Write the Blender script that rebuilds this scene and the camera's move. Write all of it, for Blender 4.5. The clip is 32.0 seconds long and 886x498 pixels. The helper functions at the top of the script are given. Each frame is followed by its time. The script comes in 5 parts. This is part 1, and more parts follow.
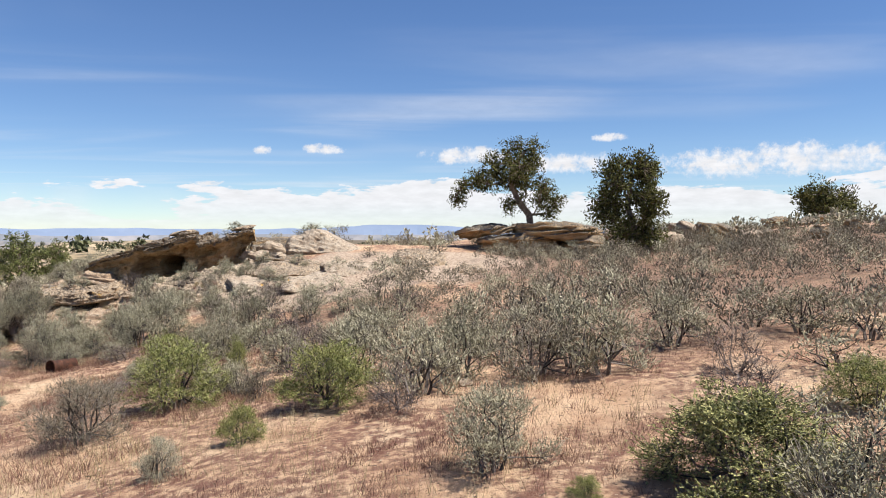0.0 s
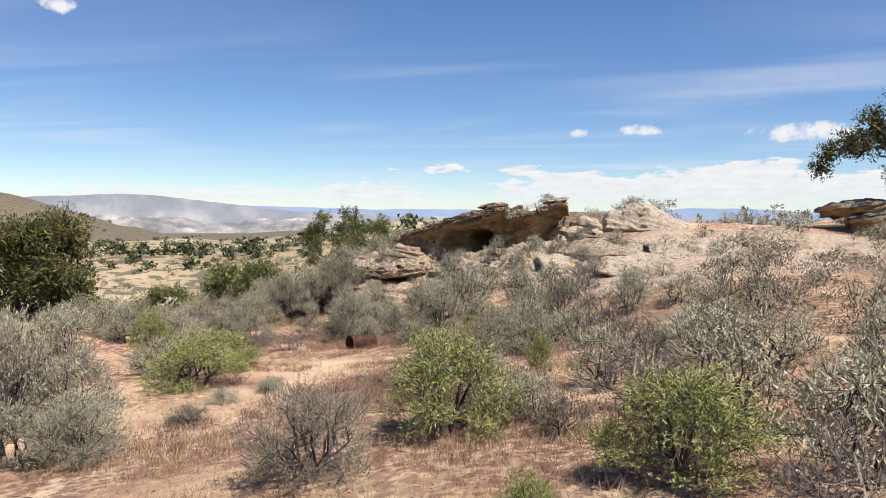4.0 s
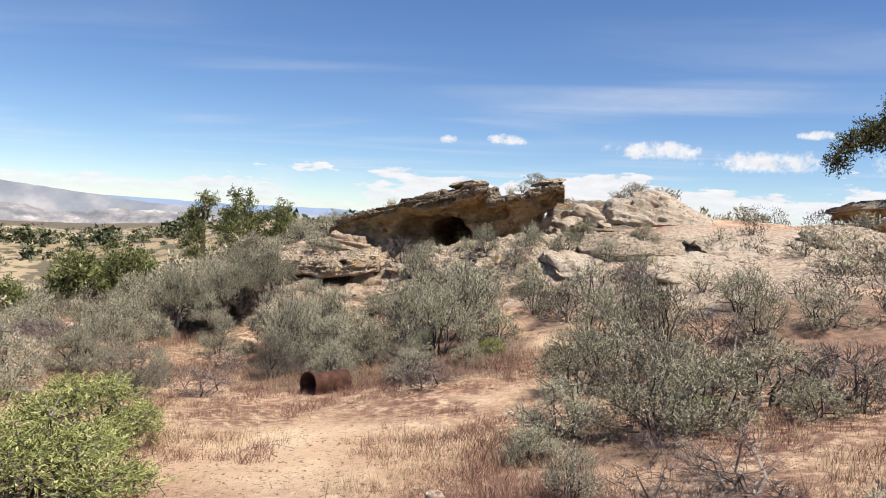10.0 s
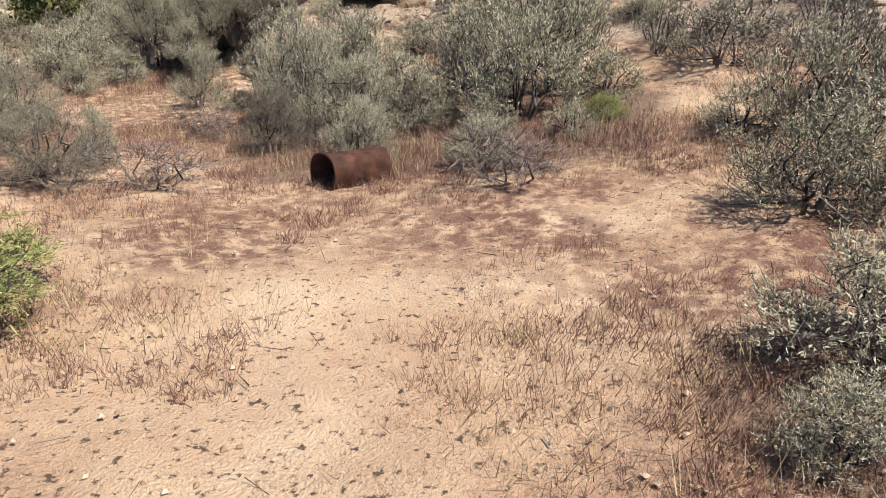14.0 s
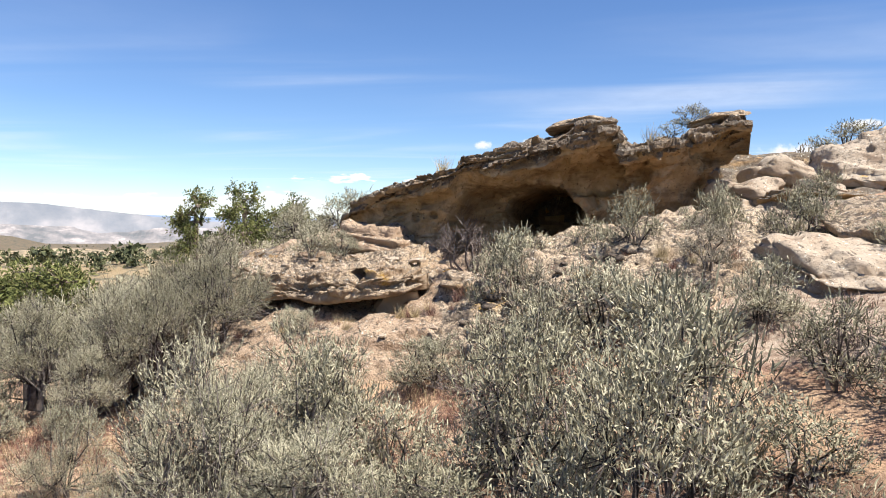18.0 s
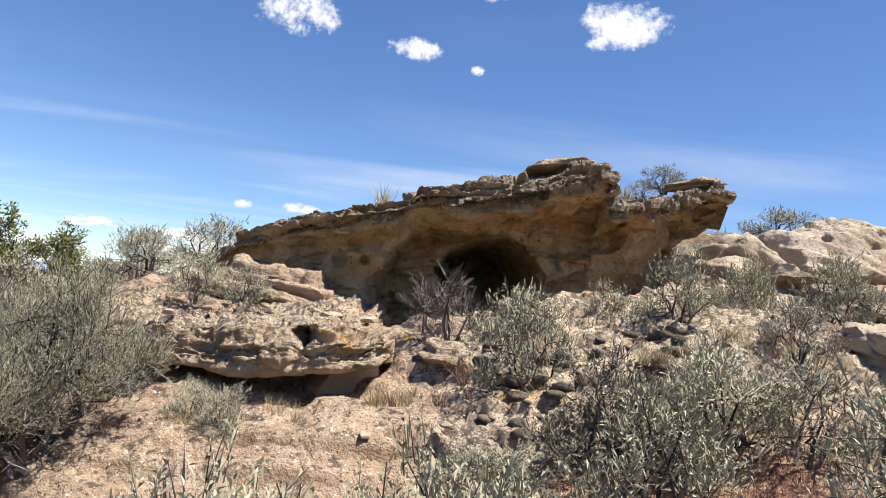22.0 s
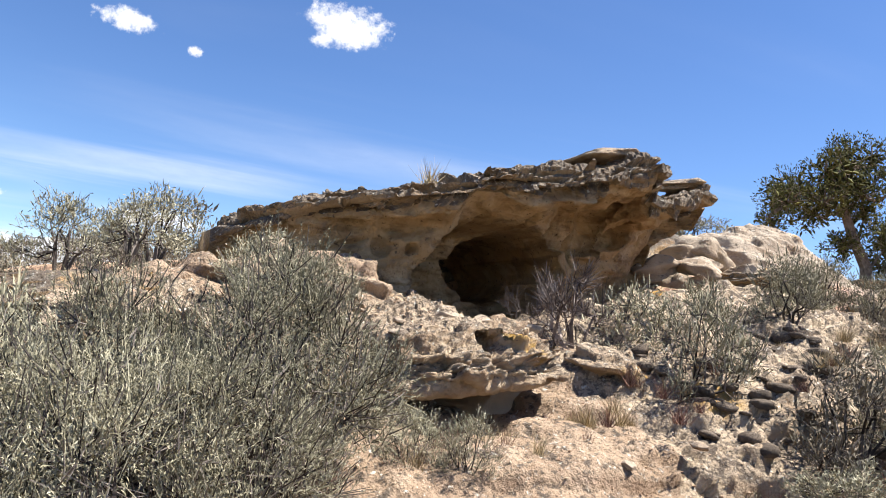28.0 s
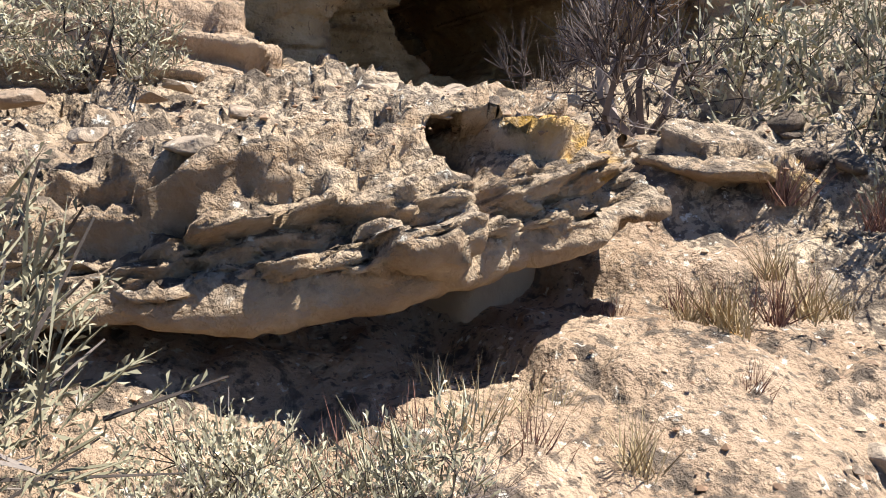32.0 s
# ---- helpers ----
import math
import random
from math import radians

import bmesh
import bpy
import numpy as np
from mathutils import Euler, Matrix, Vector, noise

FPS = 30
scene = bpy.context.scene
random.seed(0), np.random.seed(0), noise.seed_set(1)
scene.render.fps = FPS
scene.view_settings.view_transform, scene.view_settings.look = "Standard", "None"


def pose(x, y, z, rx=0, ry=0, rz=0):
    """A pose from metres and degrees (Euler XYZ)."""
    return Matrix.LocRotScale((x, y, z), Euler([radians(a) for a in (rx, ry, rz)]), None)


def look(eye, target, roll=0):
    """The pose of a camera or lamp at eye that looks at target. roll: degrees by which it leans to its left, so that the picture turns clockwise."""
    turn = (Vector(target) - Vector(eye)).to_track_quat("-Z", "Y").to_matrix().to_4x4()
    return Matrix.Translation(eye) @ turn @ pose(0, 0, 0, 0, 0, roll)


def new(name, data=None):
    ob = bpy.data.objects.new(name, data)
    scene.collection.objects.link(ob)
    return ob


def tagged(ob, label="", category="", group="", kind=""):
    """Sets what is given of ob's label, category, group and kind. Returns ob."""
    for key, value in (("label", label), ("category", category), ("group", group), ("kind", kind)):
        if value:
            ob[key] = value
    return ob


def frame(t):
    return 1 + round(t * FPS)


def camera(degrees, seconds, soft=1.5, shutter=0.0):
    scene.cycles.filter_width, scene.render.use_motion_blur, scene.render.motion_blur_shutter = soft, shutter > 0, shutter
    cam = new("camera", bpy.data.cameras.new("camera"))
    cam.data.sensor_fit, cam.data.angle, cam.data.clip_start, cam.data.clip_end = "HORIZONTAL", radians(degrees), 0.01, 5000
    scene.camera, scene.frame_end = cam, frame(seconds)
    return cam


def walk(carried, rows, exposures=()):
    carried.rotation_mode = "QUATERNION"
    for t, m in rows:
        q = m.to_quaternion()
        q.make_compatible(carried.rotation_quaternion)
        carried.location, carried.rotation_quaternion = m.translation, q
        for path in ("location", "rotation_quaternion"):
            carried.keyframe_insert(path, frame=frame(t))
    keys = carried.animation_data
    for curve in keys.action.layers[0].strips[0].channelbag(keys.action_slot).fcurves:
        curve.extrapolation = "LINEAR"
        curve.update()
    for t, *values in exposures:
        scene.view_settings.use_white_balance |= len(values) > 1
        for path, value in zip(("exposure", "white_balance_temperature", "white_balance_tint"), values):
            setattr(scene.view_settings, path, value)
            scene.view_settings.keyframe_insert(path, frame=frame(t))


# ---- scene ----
cam = camera(62.4, 32.0, soft=1.0)
METRES, EYE, TILT, LEAN, TURN = 26.0, 1.55, -1.0, 0.0, 0.0
ROWS = [
    (0.0, 0.0, 0.0, 0.0, 0.0, 0.0, -0.0),
    (0.5, -0.0023, 0.0158, -0.0013, 6.3, -0.51, -0.83),
    (1.0, -0.0051, 0.0292, -0.0016, 10.57, -0.75, -0.71),
    (1.5, -0.0085, 0.0417, -0.0025, 13.45, -0.17, -0.62),
    (2.0, -0.0095, 0.0569, -0.0031, 15.61, 0.29, -0.96),
    (2.5, -0.0121, 0.0717, -0.0041, 17.74, 0.23, -1.11),
    (4.5, -0.0366, 0.1378, -0.0087, 26.45, -2.04, -1.12),
    (5.0, -0.045, 0.1555, -0.01, 28.81, -1.75, -0.89),
    (5.5, -0.0568, 0.1692, -0.0118, 31.12, -1.17, -0.59),
    (6.0, -0.0703, 0.1835, -0.0127, 34.64, 0.03, -0.02),
    (6.5, -0.0874, 0.1979, -0.0155, 38.86, 0.37, 1.08),
    (7.0, -0.1029, 0.2105, -0.0168, 38.66, -1.59, -1.04),
    (7.5, -0.1171, 0.2236, -0.0174, 35.56, -2.73, -2.27),
    (8.0, -0.1322, 0.2367, -0.0184, 27.02, -2.81, -1.82),
    (8.5, -0.1475, 0.2529, -0.0209, 22.2, -2.82, -3.26),
    (9.0, -0.1621, 0.2663, -0.0226, 20.78, -2.36, -2.92),
    (9.5, -0.1756, 0.2802, -0.0235, 17.83, -1.37, -2.67),
    (10.0, -0.1893, 0.2927, -0.025, 13.84, -1.08, -3.51),
    (10.5, -0.2006, 0.305, -0.0277, 6.67, -3.76, -2.56),
    (11.0, -0.2075, 0.3233, -0.0292, 4.78, -9.74, -3.5),
    (11.5, -0.2139, 0.3395, -0.0316, 7.41, -21.22, -1.68),
    (12.0, -0.2183, 0.3533, -0.0347, 9.81, -31.41, -3.4),
    (12.5, -0.2249, 0.3686, -0.036, 12.39, -35.93, -5.55),
    (13.0, -0.2322, 0.3849, -0.0376, 11.25, -35.66, -4.22),
    (13.5, -0.236, 0.4027, -0.0364, 13.5, -29.62, -3.88),
    (14.0, -0.2398, 0.4212, -0.0355, 16.33, -22.38, -3.41),
    (14.5, -0.2435, 0.4387, -0.0351, 17.98, -14.28, -3.64),
    (15.0, -0.2473, 0.4599, -0.0322, 15.64, -5.43, -3.54),
    (15.5, -0.2526, 0.4769, -0.0312, 11.59, 0.02, -2.33),
    (17.5, -0.2707, 0.539, -0.0346, 14.99, 0.4, -1.36),
    (18.0, -0.2806, 0.5513, -0.0366, 16.85, -0.65, -1.24),
    (18.5, -0.2871, 0.5595, -0.0376, 17.96, -1.76, -1.73),
    (19.0, -0.2925, 0.5709, -0.0397, 18.65, -2.84, -2.6),
    (19.5, -0.3037, 0.5819, -0.0428, 18.5, -4.71, -3.4),
    (20.0, -0.316, 0.5922, -0.0431, 15.0, -3.96, -4.19),
    (20.5, -0.3288, 0.6031, -0.0412, 10.29, 0.48, -3.18),
    (21.0, -0.3429, 0.6136, -0.0425, 1.32, 2.9, -5.02),
    (21.5, -0.3574, 0.6242, -0.0435, -2.07, 4.49, -6.1),
    (22.0, -0.3726, 0.6285, -0.0447, -2.45, 5.9, -5.93),
    (22.5, -0.3876, 0.6303, -0.0472, -3.39, 6.69, -5.45),
    (23.0, -0.4024, 0.6352, -0.0495, -5.95, 6.67, -4.45),
    (23.5, -0.4165, 0.6383, -0.05, -9.88, 5.68, -4.41),
    (24.0, -0.4298, 0.6403, -0.0515, -13.33, 3.97, -4.54),
    (24.5, -0.4414, 0.6463, -0.054, -15.95, 1.72, -3.95),
    (26.5, -0.4604, 0.6727, -0.0523, -25.56, 9.55, -3.84),
    (27.0, -0.4699, 0.683, -0.0531, -25.69, 8.92, -3.02),
    (27.5, -0.4771, 0.6874, -0.0535, -25.22, 8.25, -4.39),
    (28.0, -0.4762, 0.6897, -0.0534, -24.53, 7.67, -5.3),
    (28.5, -0.472, 0.6949, -0.0541, -24.44, 7.52, -5.45),
    (29.0, -0.4647, 0.7066, -0.0555, -24.42, 6.96, -5.71),
    (29.5, -0.459, 0.7202, -0.0565, -24.38, 5.82, -5.82),
    (30.0, -0.4518, 0.7381, -0.0553, -24.44, 3.69, -5.9),
    (30.5, -0.4396, 0.7512, -0.0558, -23.93, 2.01, -4.17),
    (31.0, -0.4315, 0.7589, -0.0539, -23.63, -4.13, -1.26),
    (31.5, -0.4299, 0.7689, -0.0524, -24.94, -4.49, -1.38),
    (32.0, -0.4276, 0.7772, -0.0509, -24.57, -8.5, 0.51),
]
EXPOSURES = [(0.0, 0.78), (5.0, 0.75), (10.0, 0.8), (12.0, 0.73), (13.0, 0.78), (14.0, 0.82), (15.0, 1.05), (19.0, 1.12), (22.0, 1.1), (26.0, 1.17), (30.0, 1.39), (32.0, 1.3)]
walk(cam, [(t, pose(0, 0, EYE, TILT, LEAN, TURN) @ pose(METRES * x, METRES * y, METRES * z, 90 + pitch, roll, yaw)) for t, x, y, z, yaw, pitch, roll in ROWS],
     exposures=EXPOSURES)

# ---------------------------------------------------------------- world, sun
SUN_AZ, SUN_EL = 107.0, 62.0          # degrees right of +y, and above the horizon
world = bpy.data.worlds.new("sky")
scene.world = world
world.use_nodes = True


def graph(tree):
    """A small builder: node(type, inputs, settings) returns the node; ins take values or sockets."""
    def node(kind, ins=None, operation="", use_clamp=False, interpolation_type="", data_type=""):
        n = tree.nodes.new(kind)
        if operation:
            n.operation = operation
        if use_clamp:
            n.use_clamp = True
        if interpolation_type:
            n.interpolation_type = interpolation_type
        if data_type:
            n.data_type = data_type
        for k, v in (ins or {}).items():
            if isinstance(v, bpy.types.NodeSocket):
                tree.links.new(v, n.inputs[k])
            else:
                n.inputs[k].default_value = v
        return n
    return node


def build_sky():
    tree = world.node_tree
    tree.nodes.clear()
    node = graph(tree)

    def math2(op, a, b=0.0, c=0.0, clamp=False):
        return node("ShaderNodeMath", {0: a, 1: b, 2: c}, operation=op, use_clamp=clamp).outputs[0]

    def smooth(v, lo, hi, to=1.0):
        return node("ShaderNodeMapRange", {0: v, 1: lo, 2: hi, 3: 0.0, 4: to}, interpolation_type="SMOOTHSTEP").outputs[0]
    sky = node("ShaderNodeTexSky")
    sky.sky_type, sky.sun_disc, sky.sun_elevation, sky.sun_rotation = "NISHITA", False, radians(SUN_EL), radians(SUN_AZ)
    sky.altitude, sky.air_density, sky.dust_density, sky.ozone_density = 1800.0, 1.0, 0.3, 3.0
    blue = node("ShaderNodeHueSaturation", {"Hue": 0.507, "Saturation": 1.15, "Value": 1.0, "Color": sky.outputs[0]}).outputs[0]
    at = node("ShaderNodeTexCoord").outputs["Generated"]
    sep = node("ShaderNodeSeparateXYZ", {0: at})
    x, y, z = sep.outputs
    az = math2("MULTIPLY", math2("ARCTAN2", x, y), 57.2958)
    el = math2("MULTIPLY", math2("ARCSINE", z), 57.2958)
    # a flat layer of thin high cloud, drawn out into streaks
    low = math2("MAXIMUM", z, 0.06)
    plane = node("ShaderNodeCombineXYZ", {0: math2("DIVIDE", x, low), 1: math2("DIVIDE", y, low), 2: 0.0}).outputs[0]
    turned = node("ShaderNodeMapping", {0: plane, "Rotation": (0, 0, radians(-24)), "Scale": (0.2, 0.6, 1.0)}).outputs[0]
    streak = node("ShaderNodeTexNoise", {"Vector": turned, "Scale": 1.0, "Detail": 4.0, "Roughness": 0.5, "Distortion": 0.8}).outputs[0]
    wide = node("ShaderNodeTexNoise", {"Vector": plane, "Scale": 0.28, "Detail": 2.0}).outputs[0]
    cirrus = math2("MULTIPLY", smooth(streak, 0.4, 0.8, 0.42), smooth(wide, 0.38, 0.62))
    cirrus = math2("MULTIPLY", cirrus, smooth(el, 34.0, 10.0))
    # cumulus in a row along the horizon
    flat = node("ShaderNodeCombineXYZ", {0: math2("MULTIPLY", az, 0.11), 1: math2("MULTIPLY", el, 0.42), 2: 3.0}).outputs[0]
    puff = node("ShaderNodeTexNoise", {"Vector": flat, "Scale": 1.0, "Detail": 7.0, "Roughness": 0.55}).outputs[0]
    fine = node("ShaderNodeTexNoise", {"Vector": flat, "Scale": 5.0, "Detail": 5.0, "Roughness": 0.6}).outputs[0]
    east = smooth(az, -45.0, 5.0, 1.0)
    top = math2("MULTIPLY_ADD", east, 2.3, 1.6)
    lump = math2("MULTIPLY_ADD", math2("SUBTRACT", puff, 0.5), 9.0, math2("MULTIPLY", math2("SUBTRACT", fine, 0.5), 2.2))
    row = smooth(math2("SUBTRACT", math2("ADD", top, lump), el), -0.12, 0.3)
    row = math2("MULTIPLY", row, smooth(el, -1.0, 3.2, 0.95))
    # single cumulus: azimuth, elevation, half width, half height in degrees
    coarse = math2("MULTIPLY", math2("SUBTRACT", node("ShaderNodeTexNoise", {"Vector": at, "Scale": 26.0, "Detail": 6.0, "Roughness": 0.65}).outputs[0], 0.5), 3.6)
    wob = math2("MULTIPLY_ADD", math2("SUBTRACT", node("ShaderNodeTexNoise", {"Vector": at, "Scale": 95.0, "Detail": 5.0, "Roughness": 0.65}).outputs[0], 0.5), 2.4, coarse)
    mass = row
    for a, e, w, h in ((14.3, 22.6, 3.6, 1.5), (12.4, 21.4, 1.1, 0.7), (-11.5, 21.2, 3.4, 1.5), (-2.0, 19.8, 2.3, 0.8), (3.2, 18.7, 0.7, 0.4),
                       (4.1, 24.4, 1.0, 0.7), (-51.8, 13.9, 1.3, 0.6), (12.8, 7.5, 1.6, 0.35), (-13.8, 6.5, 0.7, 0.35),
                       (-9.0, 6.7, 1.7, 0.4), (2.0, 6.2, 3.6, 0.7), (10.0, 5.6, 4.5, 0.9), (24.0, 5.4, 7.0, 1.2)):
        da = math2("DIVIDE", math2("SUBTRACT", az, a), w)
        de = math2("DIVIDE", math2("SUBTRACT", el, e), h)
        r2 = math2("ADD", math2("MULTIPLY", da, da), math2("MULTIPLY", de, de))
        mass = math2("MAXIMUM", mass, smooth(math2("SUBTRACT", math2("SUBTRACT", 1.0, r2), wob), -0.15, 1.2))
    bright = math2("MULTIPLY_ADD", fine, 3.0, CLOUD)
    white = node("ShaderNodeCombineColor", {0: bright, 1: bright, 2: math2("MULTIPLY", bright, 1.03)}).outputs[0]
    thin = node("ShaderNodeMix", {0: cirrus, 6: blue, 7: white}, data_type="RGBA").outputs[2]
    full = node("ShaderNodeMix", {0: mass, 6: thin, 7: white}, data_type="RGBA").outputs[2]
    back = node("ShaderNodeBackground", {"Color": full, "Strength": 0.076})
    out = node("ShaderNodeOutputWorld")
    tree.links.new(back.outputs[0], out.inputs[0])


CLOUD = 5.4
build_sky()
sun = new("sun", bpy.data.lights.new("sun", "SUN"))
sun.data.energy, sun.data.angle, sun.data.color = 5.0, radians(0.53), (1.0, 0.955, 0.89)
to_sun = Vector((math.sin(radians(SUN_AZ)) * math.cos(radians(SUN_EL)), math.cos(radians(SUN_AZ)) * math.cos(radians(SUN_EL)), math.sin(radians(SUN_EL))))
sun.matrix_world = look(to_sun * 50, (0, 0, 0))

# ---------------------------------------------------------------- materials


def surface(name, colours, scale=3.0, detail=6.0, rough=0.9, bump=0.3, bump_scale=40.0, bump_size=0.02, spread=(0.3, 0.7), island=0.0, object_random=0.0, extra=None):
    """A matt surface whose colour runs through `colours` by noise, with fine relief; `extra` mixes further layers in."""
    m = bpy.data.materials.new(name)
    m.use_nodes = True
    tree = m.node_tree
    node = graph(tree)
    bsdf = tree.nodes["Principled BSDF"]
    bsdf.inputs["Roughness"].default_value = rough
    bsdf.inputs["Specular IOR Level"].default_value = 0.25
    at = node("ShaderNodeNewGeometry").outputs["Position"]
    n1 = node("ShaderNodeTexNoise", {"Vector": at, "Scale": scale, "Detail": detail, "Roughness": 0.62}).outputs[0]
    fac = n1
    if island:
        isl = node("ShaderNodeNewGeometry").outputs["Random Per Island"]
        fac = node("ShaderNodeMix", {0: island, 2: fac, 3: isl}, data_type="FLOAT").outputs[0]
    if object_random:
        rnd = node("ShaderNodeObjectInfo").outputs["Random"]
        fac = node("ShaderNodeMix", {0: object_random, 2: fac, 3: rnd}, data_type="FLOAT").outputs[0]
    ramp = node("ShaderNodeValToRGB", {0: fac})
    els = ramp.color_ramp.elements
    lo, hi = spread
    for i, c in enumerate(colours):
        p = lo + (hi - lo) * i / max(1, len(colours) - 1)
        e = els[i] if i < 2 else els.new(p)
        e.position, e.color = p, (*c, 1)
    colour = ramp.outputs[0]
    if extra:
        colour = extra(node, at, colour, n1)
    tree.links.new(colour, bsdf.inputs["Base Color"])
    if bump:
        n2 = node("ShaderNodeTexNoise", {"Vector": at, "Scale": bump_scale, "Detail": 5.0, "Roughness": 0.65}).outputs[0]
        b = node("ShaderNodeBump", {"Strength": bump, "Distance": bump_size, "Height": n2})
        tree.links.new(b.outputs[0], bsdf.inputs["Normal"])
    return m


def spots(node, at, scale, lo, hi, detail=4.0, seed=0.0):
    v = node("ShaderNodeMapping", {0: at, "Location": (seed, seed * 1.7, seed * 0.6)}).outputs[0]
    n = node("ShaderNodeTexNoise", {"Vector": v, "Scale": scale, "Detail": detail, "Roughness": 0.6}).outputs[0]
    return node("ShaderNodeMapRange", {0: n, 1: lo, 2: hi, 3: 0.0, 4: 1.0}, interpolation_type="SMOOTHSTEP").outputs[0]


def mixed(node, fac, a, b):
    return node("ShaderNodeMix", {0: fac, 6: a, 7: (*b, 1) if isinstance(b, tuple) else b}, data_type="RGBA").outputs[2]


def lichen(crust_colour, crusty, dark_lo, up_lo=.25, up_hi=.6):
    """Grey crust on faces that look up, dark lichen specks at two sizes, brown stains and a few orange patches."""
    def layers(node, at, colour, n1):
        def both(a, b):
            return node("ShaderNodeMath", {0: a, 1: b}, operation="MULTIPLY").outputs[0]
        up = node("ShaderNodeSeparateXYZ", {0: node("ShaderNodeNewGeometry").outputs["Normal"]}).outputs[2]
        top = node("ShaderNodeMapRange", {0: up, 1: up_lo, 2: up_hi, 3: 0.0, 4: 1.0}).outputs[0]
        colour = mixed(node, both(spots(node, at, 1.6, 0.44, 0.64, 7.0, 12.0), 0.4), colour, (0.176, 0.1, 0.052))
        colour = mixed(node, both(top, both(spots(node, at, 5.0, 0.3, 0.6, 7.0), crusty)), colour, crust_colour)
        colour = mixed(node, both(top, spots(node, at, 13.0, dark_lo, dark_lo + 0.1, 7.0, 3.0)), colour, (0.104, 0.08, 0.06))
        colour = mixed(node, both(top, spots(node, at, 48.0, dark_lo + 0.02, dark_lo + 0.12, 4.0, 5.0)), colour, (0.136, 0.104, 0.076))
        colour = mixed(node, both(top, spots(node, at, 30.0, 0.6, 0.7, 4.0, 9.0)), colour, (0.576, 0.544, 0.464))
        for px, py, pz, pr in ((-10.29, 21.5, -0.06, 0.12), (-9.35, 21.55, -0.22, 0.22), (-8.95, 21.35, -0.3, 0.25), (-10.15, 21.55, -0.2, 0.1)):
            off = node("ShaderNodeVectorMath", {0: at, 1: (px, py, pz)}, operation="DISTANCE").outputs["Value"]
            ring = node("ShaderNodeMapRange", {0: off, 1: pr, 2: pr * 0.4, 3: 0.0, 4: 0.85}).outputs[0]
            colour = mixed(node, both(ring, spots(node, at, 9.0, 0.4, 0.55, 6.0, 2.0)), colour, (0.496, 0.288, 0.056))
        return mixed(node, both(top, spots(node, at, 3.2, 0.68, 0.73, 5.0, 8.0)), colour, (0.44, 0.24, 0.04))
    return layers


def litter(node, at, colour, n1):
    """Reddish dry grass litter, pale crust and dark grit lying on the sand; paler far soils."""
    red = spots(node, at, 0.55, 0.35, 0.55, 6.0, 2.0)
    for cx, cy, r0, r1 in ((-7.3, 13.2, 0.8, 1.9), (-7.2, 8.6, 0.8, 2.0), (-4.2, 6.6, 0.4, 1.4), (-6.7, 10.8, 0.3, 1.1)):
        off = node("ShaderNodeVectorMath", {0: at, 1: (cx, cy, -1.0)}, operation="DISTANCE").outputs["Value"]
        open_sand = node("ShaderNodeMapRange", {0: off, 1: r0, 2: r1, 3: 0.12, 4: 1.0}, interpolation_type="SMOOTHSTEP").outputs[0]
        red = node("ShaderNodeMath", {0: red, 1: open_sand}, operation="MULTIPLY").outputs[0]
    colour = mixed(node, node("ShaderNodeMath", {0: red, 1: spots(node, at, 9.0, 0.34, 0.6, 6.0, 5.0)}, operation="MULTIPLY").outputs[0], colour, (0.192, 0.096, 0.066))
    colour = mixed(node, spots(node, at, 24.0, 0.57, 0.65, 7.0, 1.0), colour, (0.12, 0.076, 0.052))
    # Dark litter; the patch at (-5.2, 13.2) also stands in for a bush's shadow.
    litter_shade = None
    for cx, cy, r0 in ((-4.75, 10.5, 1.05), (-4.2, 11.3, 0.9), (-3.4, 10.2, 1.0), (-8.8, 17.4, 1.5), (-7.2, 17.6, 1.3), (-5.2, 13.2, 0.75), (-5.3, 11.4, 1.0)):
        off = node("ShaderNodeVectorMath", {0: node("ShaderNodeVectorMath", {0: at, 1: (1.0, 1.0, 0.0)}, operation="MULTIPLY").outputs[0], 1: (cx, cy, 0.0)}, operation="DISTANCE").outputs["Value"]
        ragged = node("ShaderNodeMath", {0: node("ShaderNodeTexNoise", {"Vector": at, "Scale": 2.2, "Detail": 6.0, "Roughness": 0.65}).outputs[0], 1: -2.2, 2: off}, operation="MULTIPLY_ADD").outputs[0]
        patch = node("ShaderNodeMapRange", {0: ragged, 1: r0 - 1.0, 2: r0 - 1.5, 3: 0.0, 4: 0.75}).outputs[0]
        litter_shade = patch if litter_shade is None else node("ShaderNodeMath", {0: litter_shade, 1: patch}, operation="MAXIMUM").outputs[0]
    colour = mixed(node, litter_shade, colour, (0.096, 0.056, 0.04))
    chalk = None
    for cx, cy, r0 in ((-3.0, 21.6, 2.6), (.5, 22.8, 2.6), (-5.6, 21.0, 1.4)):
        off = node("ShaderNodeVectorMath", {0: node("ShaderNodeVectorMath", {0: at, 1: (1.0, 1.0, 0.0)}, operation="MULTIPLY").outputs[0], 1: (cx, cy, 0.0)}, operation="DISTANCE").outputs["Value"]
        ragged = node("ShaderNodeMath", {0: node("ShaderNodeTexNoise", {"Vector": at, "Scale": 1.3, "Detail": 6.0, "Roughness": 0.65}).outputs[0], 1: -3.0, 2: off}, operation="MULTIPLY_ADD").outputs[0]
        patch = node("ShaderNodeMapRange", {0: ragged, 1: r0 - 1.0, 2: r0 - 1.6, 3: 0.0, 4: 0.85}).outputs[0]
        chalk = patch if chalk is None else node("ShaderNodeMath", {0: chalk, 1: patch}, operation="MAXIMUM").outputs[0]
    colour = mixed(node, chalk, colour, mixed(node, spots(node, at, 14.0, 0.42, 0.6, 6.0, 3.0), (0.464, 0.376, 0.288, 1), (0.264, 0.192, 0.14)))
    rusty = None
